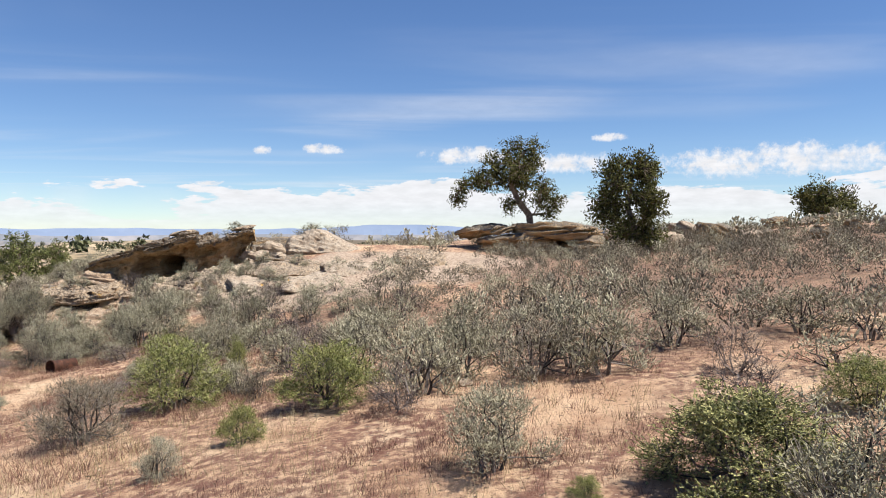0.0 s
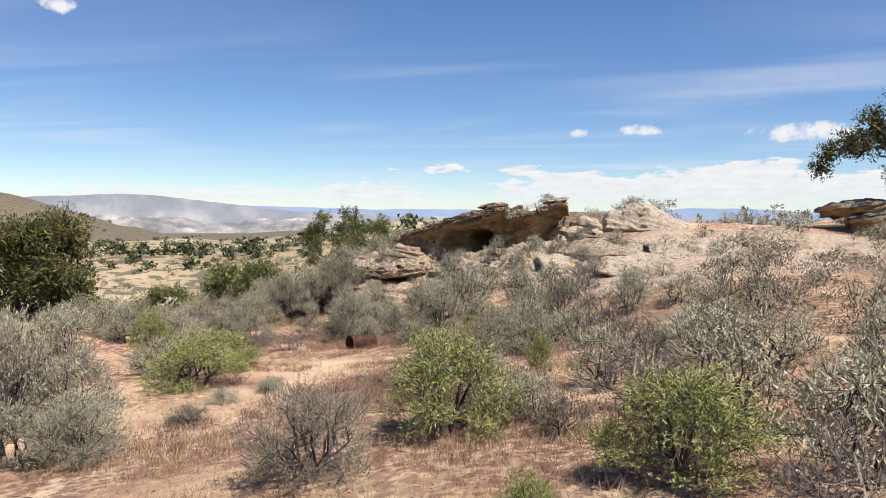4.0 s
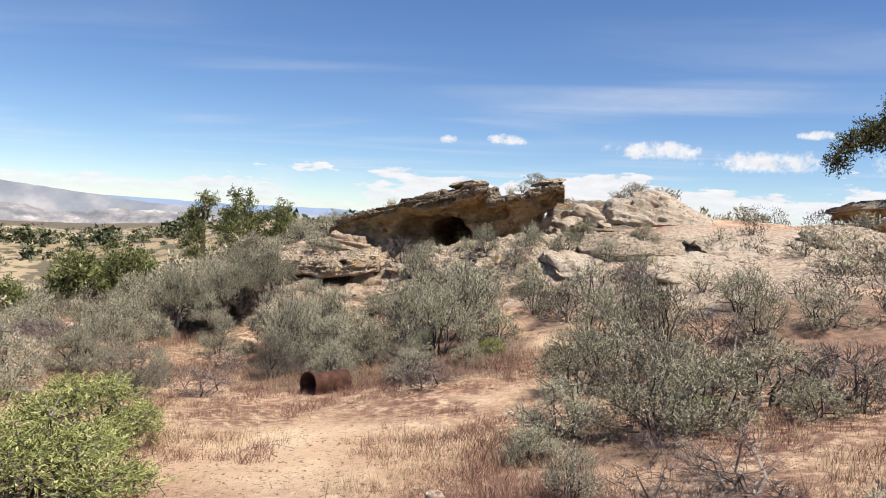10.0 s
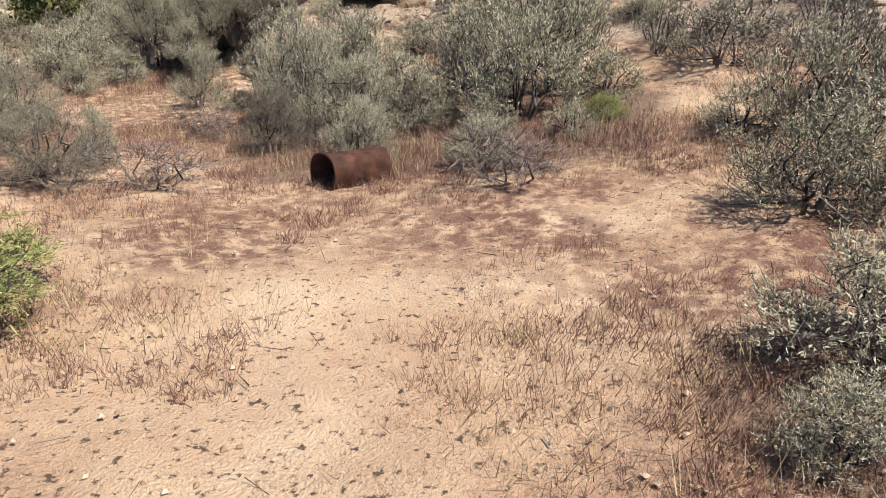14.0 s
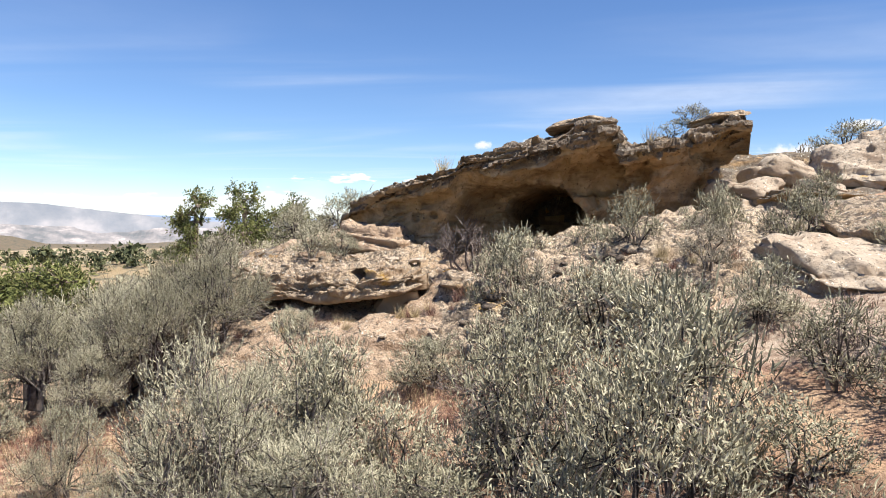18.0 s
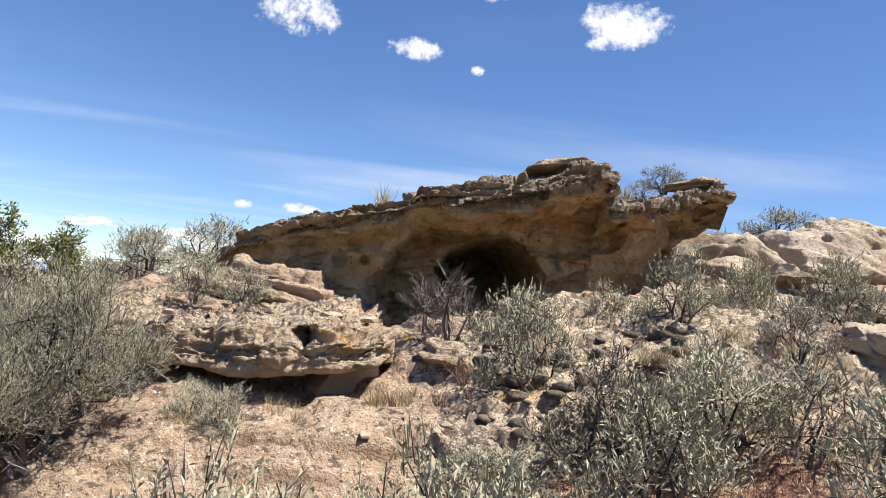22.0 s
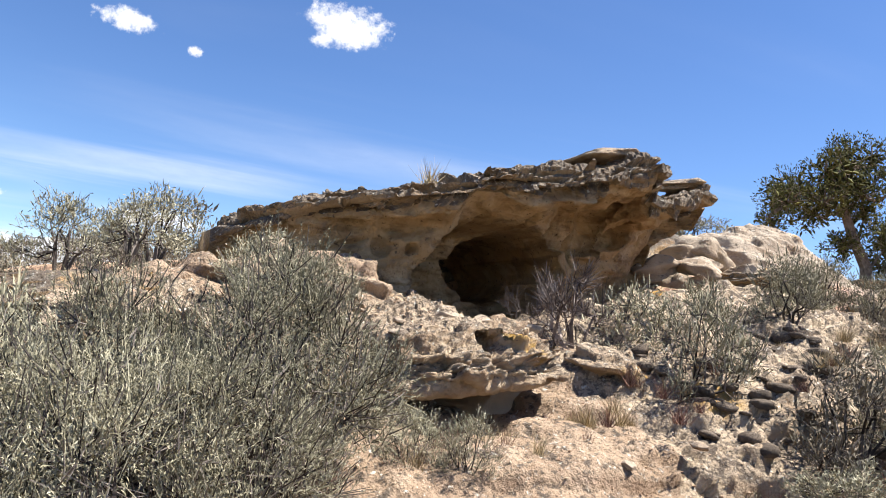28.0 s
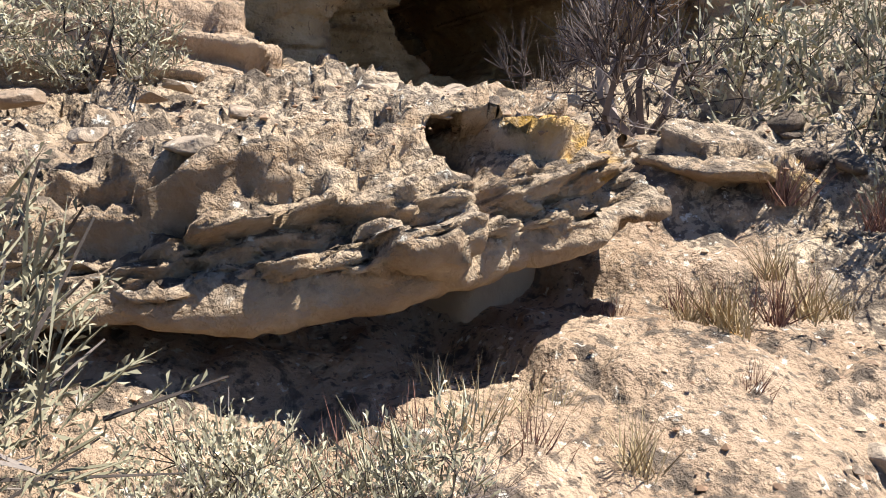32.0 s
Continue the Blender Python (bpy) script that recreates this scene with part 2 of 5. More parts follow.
    for cx, cy, r0 in ((6.0, 14.0, 4.2), (10.0, 20.0, 5.5), (4.5, 20.0, 3.6), (2.5, 11.0, 2.6), (12.0, 28.0, 5.0), (5.0, 26.0, 3.5), (-2.0, 17.0, 2.0)):
        off = node("ShaderNodeVectorMath", {0: node("ShaderNodeVectorMath", {0: at, 1: (1.0, 1.0, 0.0)}, operation="MULTIPLY").outputs[0], 1: (cx, cy, 0.0)}, operation="DISTANCE").outputs["Value"]
        ragged = node("ShaderNodeMath", {0: node("ShaderNodeTexNoise", {"Vector": at, "Scale": 1.6, "Detail": 6.0, "Roughness": 0.65}).outputs[0], 1: -3.0, 2: off}, operation="MULTIPLY_ADD").outputs[0]
        patch = node("ShaderNodeMapRange", {0: ragged, 1: r0 - 1.0, 2: r0 - 2.0, 3: 0.0, 4: 0.8}).outputs[0]
        rusty = patch if rusty is None else node("ShaderNodeMath", {0: rusty, 1: patch}, operation="MAXIMUM").outputs[0]
    colour = mixed(node, rusty, colour, mixed(node, spots(node, at, 7.0, 0.4, 0.6, 6.0, 9.0), (0.272, 0.164, 0.108, 1), (0.136, 0.088, 0.062)))
    colour = mixed(node, spots(node, at, 55.0, 0.62, 0.72, 3.0, 6.0), colour, (0.496, 0.4, 0.288))
    far = node("ShaderNodeVectorMath", {0: at}, operation="LENGTH").outputs["Value"]
    out = node("ShaderNodeMapRange", {0: far, 1: 32.0, 2: 70.0, 3: 0.0, 4: 1.0}).outputs[0]
    soil = node("ShaderNodeValToRGB", {0: node("ShaderNodeTexNoise", {"Vector": at, "Scale": 0.02, "Detail": 7.0, "Roughness": 0.65}).outputs[0]})
    e = soil.color_ramp.elements
    e[0].position, e[0].color = 0.38, (0.248, 0.184, 0.104, 1)
    e[1].position, e[1].color = 0.62, (0.496, 0.388, 0.252, 1)
    scrub = spots(node, at, 0.45, 0.5, 0.55, 5.0, 4.0)
    beyond = node("ShaderNodeMapRange", {0: far, 1: 250.0, 2: 480.0, 3: 0.0, 4: 0.9}).outputs[0]
    soil_colour = mixed(node, beyond, soil.outputs[0], (0.108, 0.084, 0.056))
    distant = mixed(node, node("ShaderNodeMath", {0: scrub, 1: 0.85}, operation="MULTIPLY").outputs[0], soil_colour, (0.08, 0.072, 0.048))
    return mixed(node, out, colour, distant)


SAND = surface("sand", [(0.43, 0.262, 0.157), (0.57, 0.385, 0.24), (0.65, 0.48, 0.315)], scale=1.1, bump=1.0, bump_scale=60, bump_size=0.03, extra=litter)
def stains(node, at, colour, n1):
    """Brown iron stains, dark streaks and pale flaked patches on sheltered stone."""
    streaky = node("ShaderNodeMapping", {0: at, "Rotation": (0, radians(-16), 0), "Scale": (1.2, 1.2, 5.0)}).outputs[0]
    colour = mixed(node, node("ShaderNodeMath", {0: spots(node, streaky, 1.6, 0.5, 0.66, 7.0, 4.0), 1: 0.6}, operation="MULTIPLY").outputs[0], colour, (0.136, 0.076, 0.036))
    colour = mixed(node, node("ShaderNodeMath", {0: spots(node, at, 4.5, 0.52, 0.7, 7.0, 7.0), 1: 0.6}, operation="MULTIPLY").outputs[0], colour, (0.16, 0.104, 0.06))
    colour = mixed(node, spots(node, at, 22.0, 0.6, 0.7, 5.0, 2.0), colour, (0.112, 0.072, 0.04))
    return mixed(node, node("ShaderNodeMath", {0: spots(node, at, 2.4, 0.58, 0.68, 7.0, 11.0), 1: 0.6}, operation="MULTIPLY").outputs[0], colour, (0.528, 0.4, 0.256))


FACE = surface("sheltered_sandstone", [(0.272, 0.172, 0.08), (0.4, 0.272, 0.14), (0.496, 0.36, 0.208)], scale=3.2, bump=1.0, bump_scale=16, bump_size=0.05, extra=stains)
ROCK = surface("sandstone", [(0.272, 0.168, 0.08), (0.4, 0.268, 0.14), (0.48, 0.348, 0.2)], scale=2.6, bump=1.0, bump_scale=22, bump_size=0.04, extra=lichen((0.16, 0.14, 0.112), 1.0, 0.47))
CAP = surface("capstone", [(0.192, 0.132, 0.076), (0.32, 0.232, 0.14), (0.448, 0.344, 0.224)], scale=5.0, bump=1.0, bump_scale=26, bump_size=0.04, extra=lichen((0.176, 0.148, 0.116), 1.0, 0.46, -.5, .1))
PALE = surface("pale_sandstone", [(0.248, 0.176, 0.12), (0.36, 0.28, 0.2), (0.456, 0.376, 0.284)], scale=2.5, bump=0.6, bump_scale=18, bump_size=0.03, extra=lichen((0.32, 0.268, 0.208), 0.6, 0.54))
GRITTY = surface("weathered_sandstone", [(0.272, 0.184, 0.112), (0.424, 0.312, 0.204), (0.56, 0.444, 0.312)], scale=7.0, bump=1.0, bump_scale=34, bump_size=0.035, extra=lichen((0.368, 0.296, 0.216), 0.7, 0.485))
SAGE_LEAF = surface("sage_leaf", [(0.1, 0.093, 0.058), (0.31, 0.285, 0.19), (0.6, 0.56, 0.405)], scale=9, island=0.36, bump=0, object_random=0.2, spread=(0.2, 0.85))
GREY_LEAF = surface("grey_sage_leaf", [(0.068, 0.057, 0.041), (0.215, 0.185, 0.133), (0.46, 0.41, 0.31)], scale=9, island=0.36, bump=0, object_random=0.2, spread=(0.2, 0.85))
GREEN_LEAF = surface("green_leaf", [(0.104, 0.116, 0.032), (0.216, 0.228, 0.072), (0.368, 0.36, 0.144)], scale=9, island=0.75, bump=0, spread=(0.2, 0.85))
BITTER_LEAF = surface("bitterbrush_leaf", [(0.096, 0.104, 0.04), (0.208, 0.208, 0.08), (0.4, 0.376, 0.16)], scale=9, island=0.75, bump=0, spread=(0.2, 0.85))
YOUNG_LEAF = surface("young_juniper_leaf", [(0.056, 0.068, 0.02), (0.12, 0.132, 0.04), (0.216, 0.216, 0.08)], scale=5, island=0.7, bump=0, spread=(0.2, 0.85))
JUNIPER_LEAF = surface("juniper_leaf", [(0.036, 0.036, 0.01), (0.08, 0.08, 0.022), (0.148, 0.144, 0.044)], scale=5, island=0.7, bump=0, spread=(0.2, 0.85))
TWIG = surface("grey_twig", [(0.028, 0.022, 0.018), (0.076, 0.061, 0.053), (0.216, 0.184, 0.16)], scale=14, island=0.5, bump=0.4, bump_scale=120, bump_size=0.004)
DEADWOOD = surface("dead_wood", [(0.056, 0.04, 0.034), (0.16, 0.124, 0.108), (0.416, 0.36, 0.32)], scale=10, island=0.55, bump=0.4, bump_scale=120, bump_size=0.004, spread=(0.3, 0.9))
BARK = surface("juniper_bark", [(0.08, 0.06, 0.044), (0.168, 0.128, 0.096), (0.264, 0.216, 0.168)], scale=9, bump=0.8, bump_scale=50, bump_size=0.02)
DRY = surface("dry_grass", [(0.104, 0.052, 0.044), (0.24, 0.124, 0.092), (0.416, 0.28, 0.184)], scale=0.9, island=0.5, bump=0, spread=(0.25, 0.75))
SHELF = surface("sandy_shelf_stone", [(0.235, 0.155, 0.1), (0.355, 0.252, 0.17), (0.47, 0.355, 0.25)], scale=4.0, bump=1.0, bump_scale=30, bump_size=0.035, extra=lichen((0.368, 0.268, 0.18), 0.7, 0.525))
CRUST = surface("lichen_crusted_stone", [(0.272, 0.188, 0.12), (0.416, 0.32, 0.216), (0.528, 0.432, 0.312)], scale=4.0, bump=0.8, bump_scale=24, bump_size=0.04, extra=lichen((0.384, 0.304, 0.216), 0.7, 0.48))
SMOOTH = surface("smooth_sandstone", [(0.304, 0.216, 0.136), (0.4, 0.296, 0.192), (0.48, 0.368, 0.248)], scale=2.2, bump=0.4, bump_scale=30, bump_size=0.02)
MOSS = surface("dry_moss", [(0.056, 0.044, 0.034), (0.104, 0.08, 0.06), (0.208, 0.16, 0.12)], scale=14, bump=0.8, bump_scale=90, bump_size=0.02)
CLOD = surface("sandy_clod", [(0.24, 0.152, 0.096), (0.384, 0.264, 0.176), (0.496, 0.384, 0.272)], scale=8, island=0.7, bump=0)
STRAW = surface("straw", [(0.288, 0.216, 0.12), (0.48, 0.384, 0.224)], scale=4, island=0.6, bump=0)
RUST = surface("rusty_steel", [(0.024, 0.013, 0.01), (0.06, 0.026, 0.016), (0.112, 0.046, 0.026)], scale=9, rough=0.8, bump=0.5, bump_scale=80, bump_size=0.005)
# Dark scrub on the hills, and the shaded copy of the far sage leaf.
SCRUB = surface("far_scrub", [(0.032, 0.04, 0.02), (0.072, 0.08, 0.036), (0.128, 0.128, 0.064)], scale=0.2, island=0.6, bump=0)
POLE = surface("weathered_pole", [(0.072, 0.056, 0.044), (0.136, 0.104, 0.08)], scale=2, bump=0)
# Haze is mixed into the base colours of these three distant ridges.
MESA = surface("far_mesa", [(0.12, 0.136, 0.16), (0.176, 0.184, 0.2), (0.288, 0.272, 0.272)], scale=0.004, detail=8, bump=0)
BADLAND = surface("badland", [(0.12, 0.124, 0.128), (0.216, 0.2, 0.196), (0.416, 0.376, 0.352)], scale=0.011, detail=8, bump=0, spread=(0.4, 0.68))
MOUNT = surface("haze_blue_mountain", [(0.136, 0.184, 0.272), (0.184, 0.232, 0.32)], scale=0.003, detail=8, bump=0)

# ---------------------------------------------------------------- building helpers


def mesh_of(name, verts, faces, smooth=False):
    me = bpy.data.meshes.new(name)
    me.from_pydata(np.asarray(verts).tolist(), [], faces if isinstance(faces, list) else np.asarray(faces).tolist())
    if smooth:
        me.polygons.foreach_set("use_smooth", [True] * len(me.polygons))
    me.update()
    return me


def thing(name, me, material, at=(0, 0, 0), label="", category="", group="", kind="", parent=None):
    ob = new(name, me)
    if me is not None and material is not None and not me.materials:
        me.materials.append(material)
    ob.location = at
    if parent is not None:
        ob.parent = parent
    return tagged(ob, label, category, group, kind)


def unit(v):
    return v / np.maximum(np.linalg.norm(v, axis=-1, keepdims=True), 1e-9)


def leaf_quads(base, way, length, width, rng):
    """A flat narrow leaf for each base point; returns vertices and faces."""
    n = len(base)
    way = unit(way)
    side = unit(np.cross(way, rng.normal(size=(n, 3))))
    length, width = np.broadcast_to(length, (n,))[:, None], np.broadcast_to(width, (n,))[:, None]
    v = np.stack([base, base + way * length * 0.7 + side * width * 0.6, base + way * length - side * width * 0.4], 1).reshape(-1, 3)
    return v, np.arange(3 * n).reshape(n, 3)


def spindles(a, b, r, belly=.45):
    """Leafy shoots as solid three-sided spindles from a to b, widest at `belly` of their length."""
    n = len(a)
    way = unit(b - a)
    ref = np.where(np.abs(way[:, 2:3]) < 0.9, np.array([[0, 0, 1.0]]), np.array([[1.0, 0, 0]]))
    s = unit(np.cross(way, ref))
    u = np.cross(way, s)
    r = np.broadcast_to(r, (n,))[:, None]
    mid = a + (b - a) * belly
    v = np.stack([a, b] + [mid + (s * math.cos(2.0944 * k) + u * math.sin(2.0944 * k)) * r for k in range(3)], 1).reshape(-1, 3)
    o = (np.arange(n) * 5)[:, None]
    f = np.concatenate([np.concatenate([o + p, o + 2 + (k + q) % 3, o + 2 + (k + 1 - q) % 3], 1) for k in range(3) for p, q in ((0, 1), (1, 0))])
    return v, f


def sticks(a, b, ra, rb):
    """Three-sided tapering sticks from a to b."""
    n = len(a)
    way = unit(b - a)
    ref = np.where(np.abs(way[:, 2:3]) < 0.9, np.array([[0, 0, 1.0]]), np.array([[1.0, 0, 0]]))
    s = unit(np.cross(way, ref))
    u = np.cross(way, s)
    ra, rb = np.broadcast_to(ra, (n,))[:, None], np.broadcast_to(rb, (n,))[:, None]
    rings = []
    for end, r in ((a, ra), (b, rb)):
        for k in range(3):
            c, d = math.cos(2.0944 * k), math.sin(2.0944 * k)
            rings.append(end + (s * c + u * d) * r)
    v = np.stack(rings, 1).reshape(-1, 3)
    o = (np.arange(n) * 6)[:, None]
    f = np.concatenate([np.concatenate([o + k, o + (k + 1) % 3, o + 3 + (k + 1) % 3, o + 3 + k], 1) for k in range(3)])
    return v, f


def joined(*pieces):
    vs, fs, o = [], [], 0
    for v, f in pieces:
        vs.append(v)
        fs.append(f + o)
        o += len(v)
    return np.concatenate(vs), np.concatenate(fs)


def bush_meshes(name, seed, lobes=16, heads=4, shoots=4, leaves=9, leaf=(.035, .014), twig=.004, reach=(.06, .15), jitter=.24, spread=.5, up=.85,
                core=14, inner=90, bare=.06, fuzz=.36, low=.07, fall=.9, wide=.33, size=(.1, .17), thick=1.0, stalks=3, trunks=5, trunk=1.0, plump=.013, rise=.15):
    """Twigs and leaves of a bush one metre wide and high: woody stems to a dome of leafy lobes, each a dense core set with short shoots."""
    rng = np.random.default_rng(seed)
    i = np.arange(lobes)
    far = wide * np.sqrt((i + .4) / lobes) * rng.uniform(.85, 1.15, lobes)
    a = rng.uniform(0, 6.28) + i * 2.39996 + rng.normal(size=lobes) * .3
    z = low + (.68 - low) * np.clip(1 - fall * (far / .36) ** 2, 0, 1) * rng.uniform(.72, 1.12, lobes)
    z = np.where((i % 3 == 0) & (far > .55 * wide), low + (z - low) * .35, z)
    lump = np.stack([np.cos(a) * far, np.sin(a) * far, z], 1)
    radius = rng.uniform(*size, lobes)
    of = np.repeat(i, heads)
    n = len(of)
    outward = np.stack([np.cos(a), np.sin(a), np.zeros(lobes)], 1) * (far / wide)[:, None]
    d = unit(rng.normal(size=(n, 3)) + outward[of] * .5 + np.array([0, 0, rise]))
    head = lump[of] + d * (radius[of] * rng.uniform(.6, 1.0, n))[:, None]
    head[:, 2] = np.maximum(head[:, 2], .03)
    k = np.repeat(np.arange(n), shoots)
    m = len(k)
    start = head[k] + rng.normal(size=(m, 3)) * .022
    way = unit(d[k] * spread + np.array([0, 0, up]) + outward[of[k]] * .15 + rng.normal(size=(m, 3)) * jitter)
    long = rng.uniform(*reach, m) * np.where(rng.random(m) < .12, 1.5, 1.0)
    end = start + way * long[:, None]
    end[:, 2] = np.maximum(end[:, 2], .02)
    share = 2 * math.pi / trunks
    lean = (np.arange(trunks) + .5) * share + rng.normal(size=trunks) * .3
    ways = np.stack([np.cos(lean), np.sin(lean), np.zeros(trunks)], 1)
    main = (np.mod(a, 2 * math.pi) / share).astype(int) % trunks
    root = (ways * .04 + np.array([0, 0, -.06]))
    crook = ways * rng.uniform(.04, .12, (trunks, 1)) + np.array([0, 0, .14 + .3 * low]) * rng.uniform(.6, 1.1, (trunks, 1))
    knee = crook[main] * .5 + lump * np.array([.5, .5, .45]) + rng.normal(size=lump.shape) * .03
    knee[:, 2] = np.minimum(knee[:, 2], lump[:, 2] * .85)
    mid = knee * .45 + lump * .55 + rng.normal(size=lump.shape) * .035
    old = rng.integers(lobes, size=inner)
    from_here = np.where(rng.random((inner, 1)) < .5, knee[old], mid[old])
    stray = from_here + unit(rng.normal(size=(inner, 3)) + outward[old] * .8 + np.array([0, 0, .1])) * rng.uniform(.08, .24, (inner, 1))
    stray[:, 2] = np.maximum(stray[:, 2], .0)
    live = rng.random(m) > bare
    seen = np.flatnonzero(~live | (np.arange(m) % stalks == 0))
    parts = [(root, crook, 5.5 * trunk, 4.2 * trunk), (crook[main], knee, 3.2, 2.4), (knee, mid, 2.4, 1.8), (mid, lump, 1.8, 1.1), (lump[of], head, .8, .5), (start[seen], end[seen], .7, .35), (from_here, stray, .8 * thick, .3 * thick)]
    tw = sticks(np.concatenate([q[0] for q in parts]), np.concatenate([q[1] for q in parts]),
                np.concatenate([np.full(len(q[0]), twig * q[2]) for q in parts]), np.concatenate([np.full(len(q[0]), twig * q[3]) for q in parts]))
    solid = spindles(start[live], end[live], plump * rng.uniform(.6, 1.2, live.sum()))
    c = np.repeat(i, core)
    P = lump[c] + unit(rng.normal(size=(len(c), 3)) + np.array([0, 0, .2])) * (radius[c] * rng.uniform(.1, 1.12, len(c)) ** .6)[:, None] * np.array([1, 1, .95])
    P[:, 2] = np.maximum(P[:, 2], .015)
    dense = leaf_quads(P, rng.normal(size=P.shape) * .8 + np.array([0, 0, 1.2]), (leaf[0] * 1.5) * rng.uniform(.7, 1.4, len(c)), leaf[1] * 1.05, rng)
    made = [solid, dense]
    if leaves:
        live = np.repeat(live, leaves)
        b, e, w = (np.repeat(v, leaves, 0)[live] for v in (start, end, way))
        ring = unit(np.cross(w, rng.normal(size=b.shape)))
        P = b + (e - b) * rng.uniform(.0, .95, (len(b), 1)) + ring * plump * .6
        made.append(leaf_quads(P, w + ring * fuzz, rng.uniform(.6, 1.25, len(P)) * leaf[0], leaf[1], rng))
    return [mesh_of(name + "_twigs", *tw), mesh_of(name + "_leaves", *joined(*made))]


def bare_meshes(name, seed, heads=60, shoots=6, twig=0.004, lumps=8, jitter=0.13, out=0.22, reach=(0.12, 0.26), inner=120):
    """A leafless shrub one metre wide and high: gnarled stems to a few lumps and a tangle of twigs."""
    rng = np.random.default_rng(seed)
    a = rng.uniform(0, 2 * math.pi) + np.arange(lumps) * 2.4 + rng.normal(size=lumps) * 0.5
    far = np.sqrt((np.arange(lumps) + 0.3) / lumps) * 0.34
    top = rng.uniform(0.36, 0.7, lumps) * (1 - 4.6 * far * far)
    lump = np.stack([np.cos(a) * far, np.sin(a) * far, top], 1)
    size = rng.uniform(0.12, 0.21, lumps)
    of = rng.integers(lumps, size=heads)
    d = unit(rng.normal(size=(heads, 3)) + np.stack([np.cos(a[of]) * 0.5, np.sin(a[of]) * 0.5, np.full(heads, 0.05)], 1))
    head = lump[of] + d * (size[of] * rng.uniform(0.45, 1.0, heads))[:, None] * np.array([1, 1, 0.9])
    head[:, 2] = np.maximum(head[:, 2], 0.03)
    root = np.concatenate([rng.normal(size=(lumps, 2)) * 0.06, np.full((lumps, 1), -0.06)], 1)
    knee = root * 0.45 + lump * 0.55 + rng.normal(size=lump.shape) * 0.06
    knee[:, 2] = lump[:, 2] * 0.4
    bend = (lump[of] + head) / 2 + rng.normal(size=head.shape) * 0.03 - np.array([0, 0, 0.03])
    n = heads * shoots
    k = np.repeat(np.arange(heads), shoots)
    flat = head[k] * np.array([1, 1, 0])
    way = unit(np.array([0, 0, 1.0]) + flat * out * 2.5 + d[k] * out + rng.normal(size=(n, 3)) * jitter)
    end = head[k] + way * (rng.uniform(*reach, n) * np.where(rng.random(n) < 0.1, 1.4, 1.0))[:, None]
    end[:, 2] = np.maximum(end[:, 2], 0.02)
    old = rng.integers(heads, size=inner)
    low = (lump[of[old]] * 0.5 + head[old] * 0.5) * np.stack([rng.uniform(0.5, 1.1, inner), rng.uniform(0.5, 1.1, inner), rng.uniform(0.05, 0.9, inner)], 1)
    stray = low + unit(rng.normal(size=(inner, 3)) + np.array([0, 0, 0.3])) * rng.uniform(0.06, 0.22, (inner, 1))
    stray[:, 2] = np.maximum(stray[:, 2], 0.0)
    twigs = [(lump[of], bend, 1.6, 1.1), (bend, head, 1.1, .8), (head[k], end, .7, .3), (low, stray, .8, .3)]
    stems = [(root, knee, 4.5, 3.2), (knee, lump, 3.2, 1.8)]
    return [mesh_of(name + end_name, *sticks(np.concatenate([q[0] for q in ps]), np.concatenate([q[1] for q in ps]), np.concatenate([np.full(len(q[0]), twig * q[2]) for q in ps]),
                                             np.concatenate([np.full(len(q[0]), twig * q[3]) for q in ps]))) for end_name, ps in (("_twigs", twigs), ("_stems", stems))]


def fracture(q, size, flat=2.2, gap=0.1):
    """Broken bedding: each block of a cracked rock stands a little proud or back; returns (block -1..1, groove 0..1)."""
    p = Vector((q.x / size, q.y / size, q.z * flat / size))
    p += Vector((noise.noise(p * 1.7), noise.noise(p * 1.7 + Vector((9, 0, 0))), noise.noise(p * 1.7 + Vector((0, 9, 0))))) * 0.35
    d, c = noise.voronoi(p)
    return noise.cell(c[0] * 7.7) * 2 - 1, 1 - min(1.0, (d[1] - d[0]) / gap)


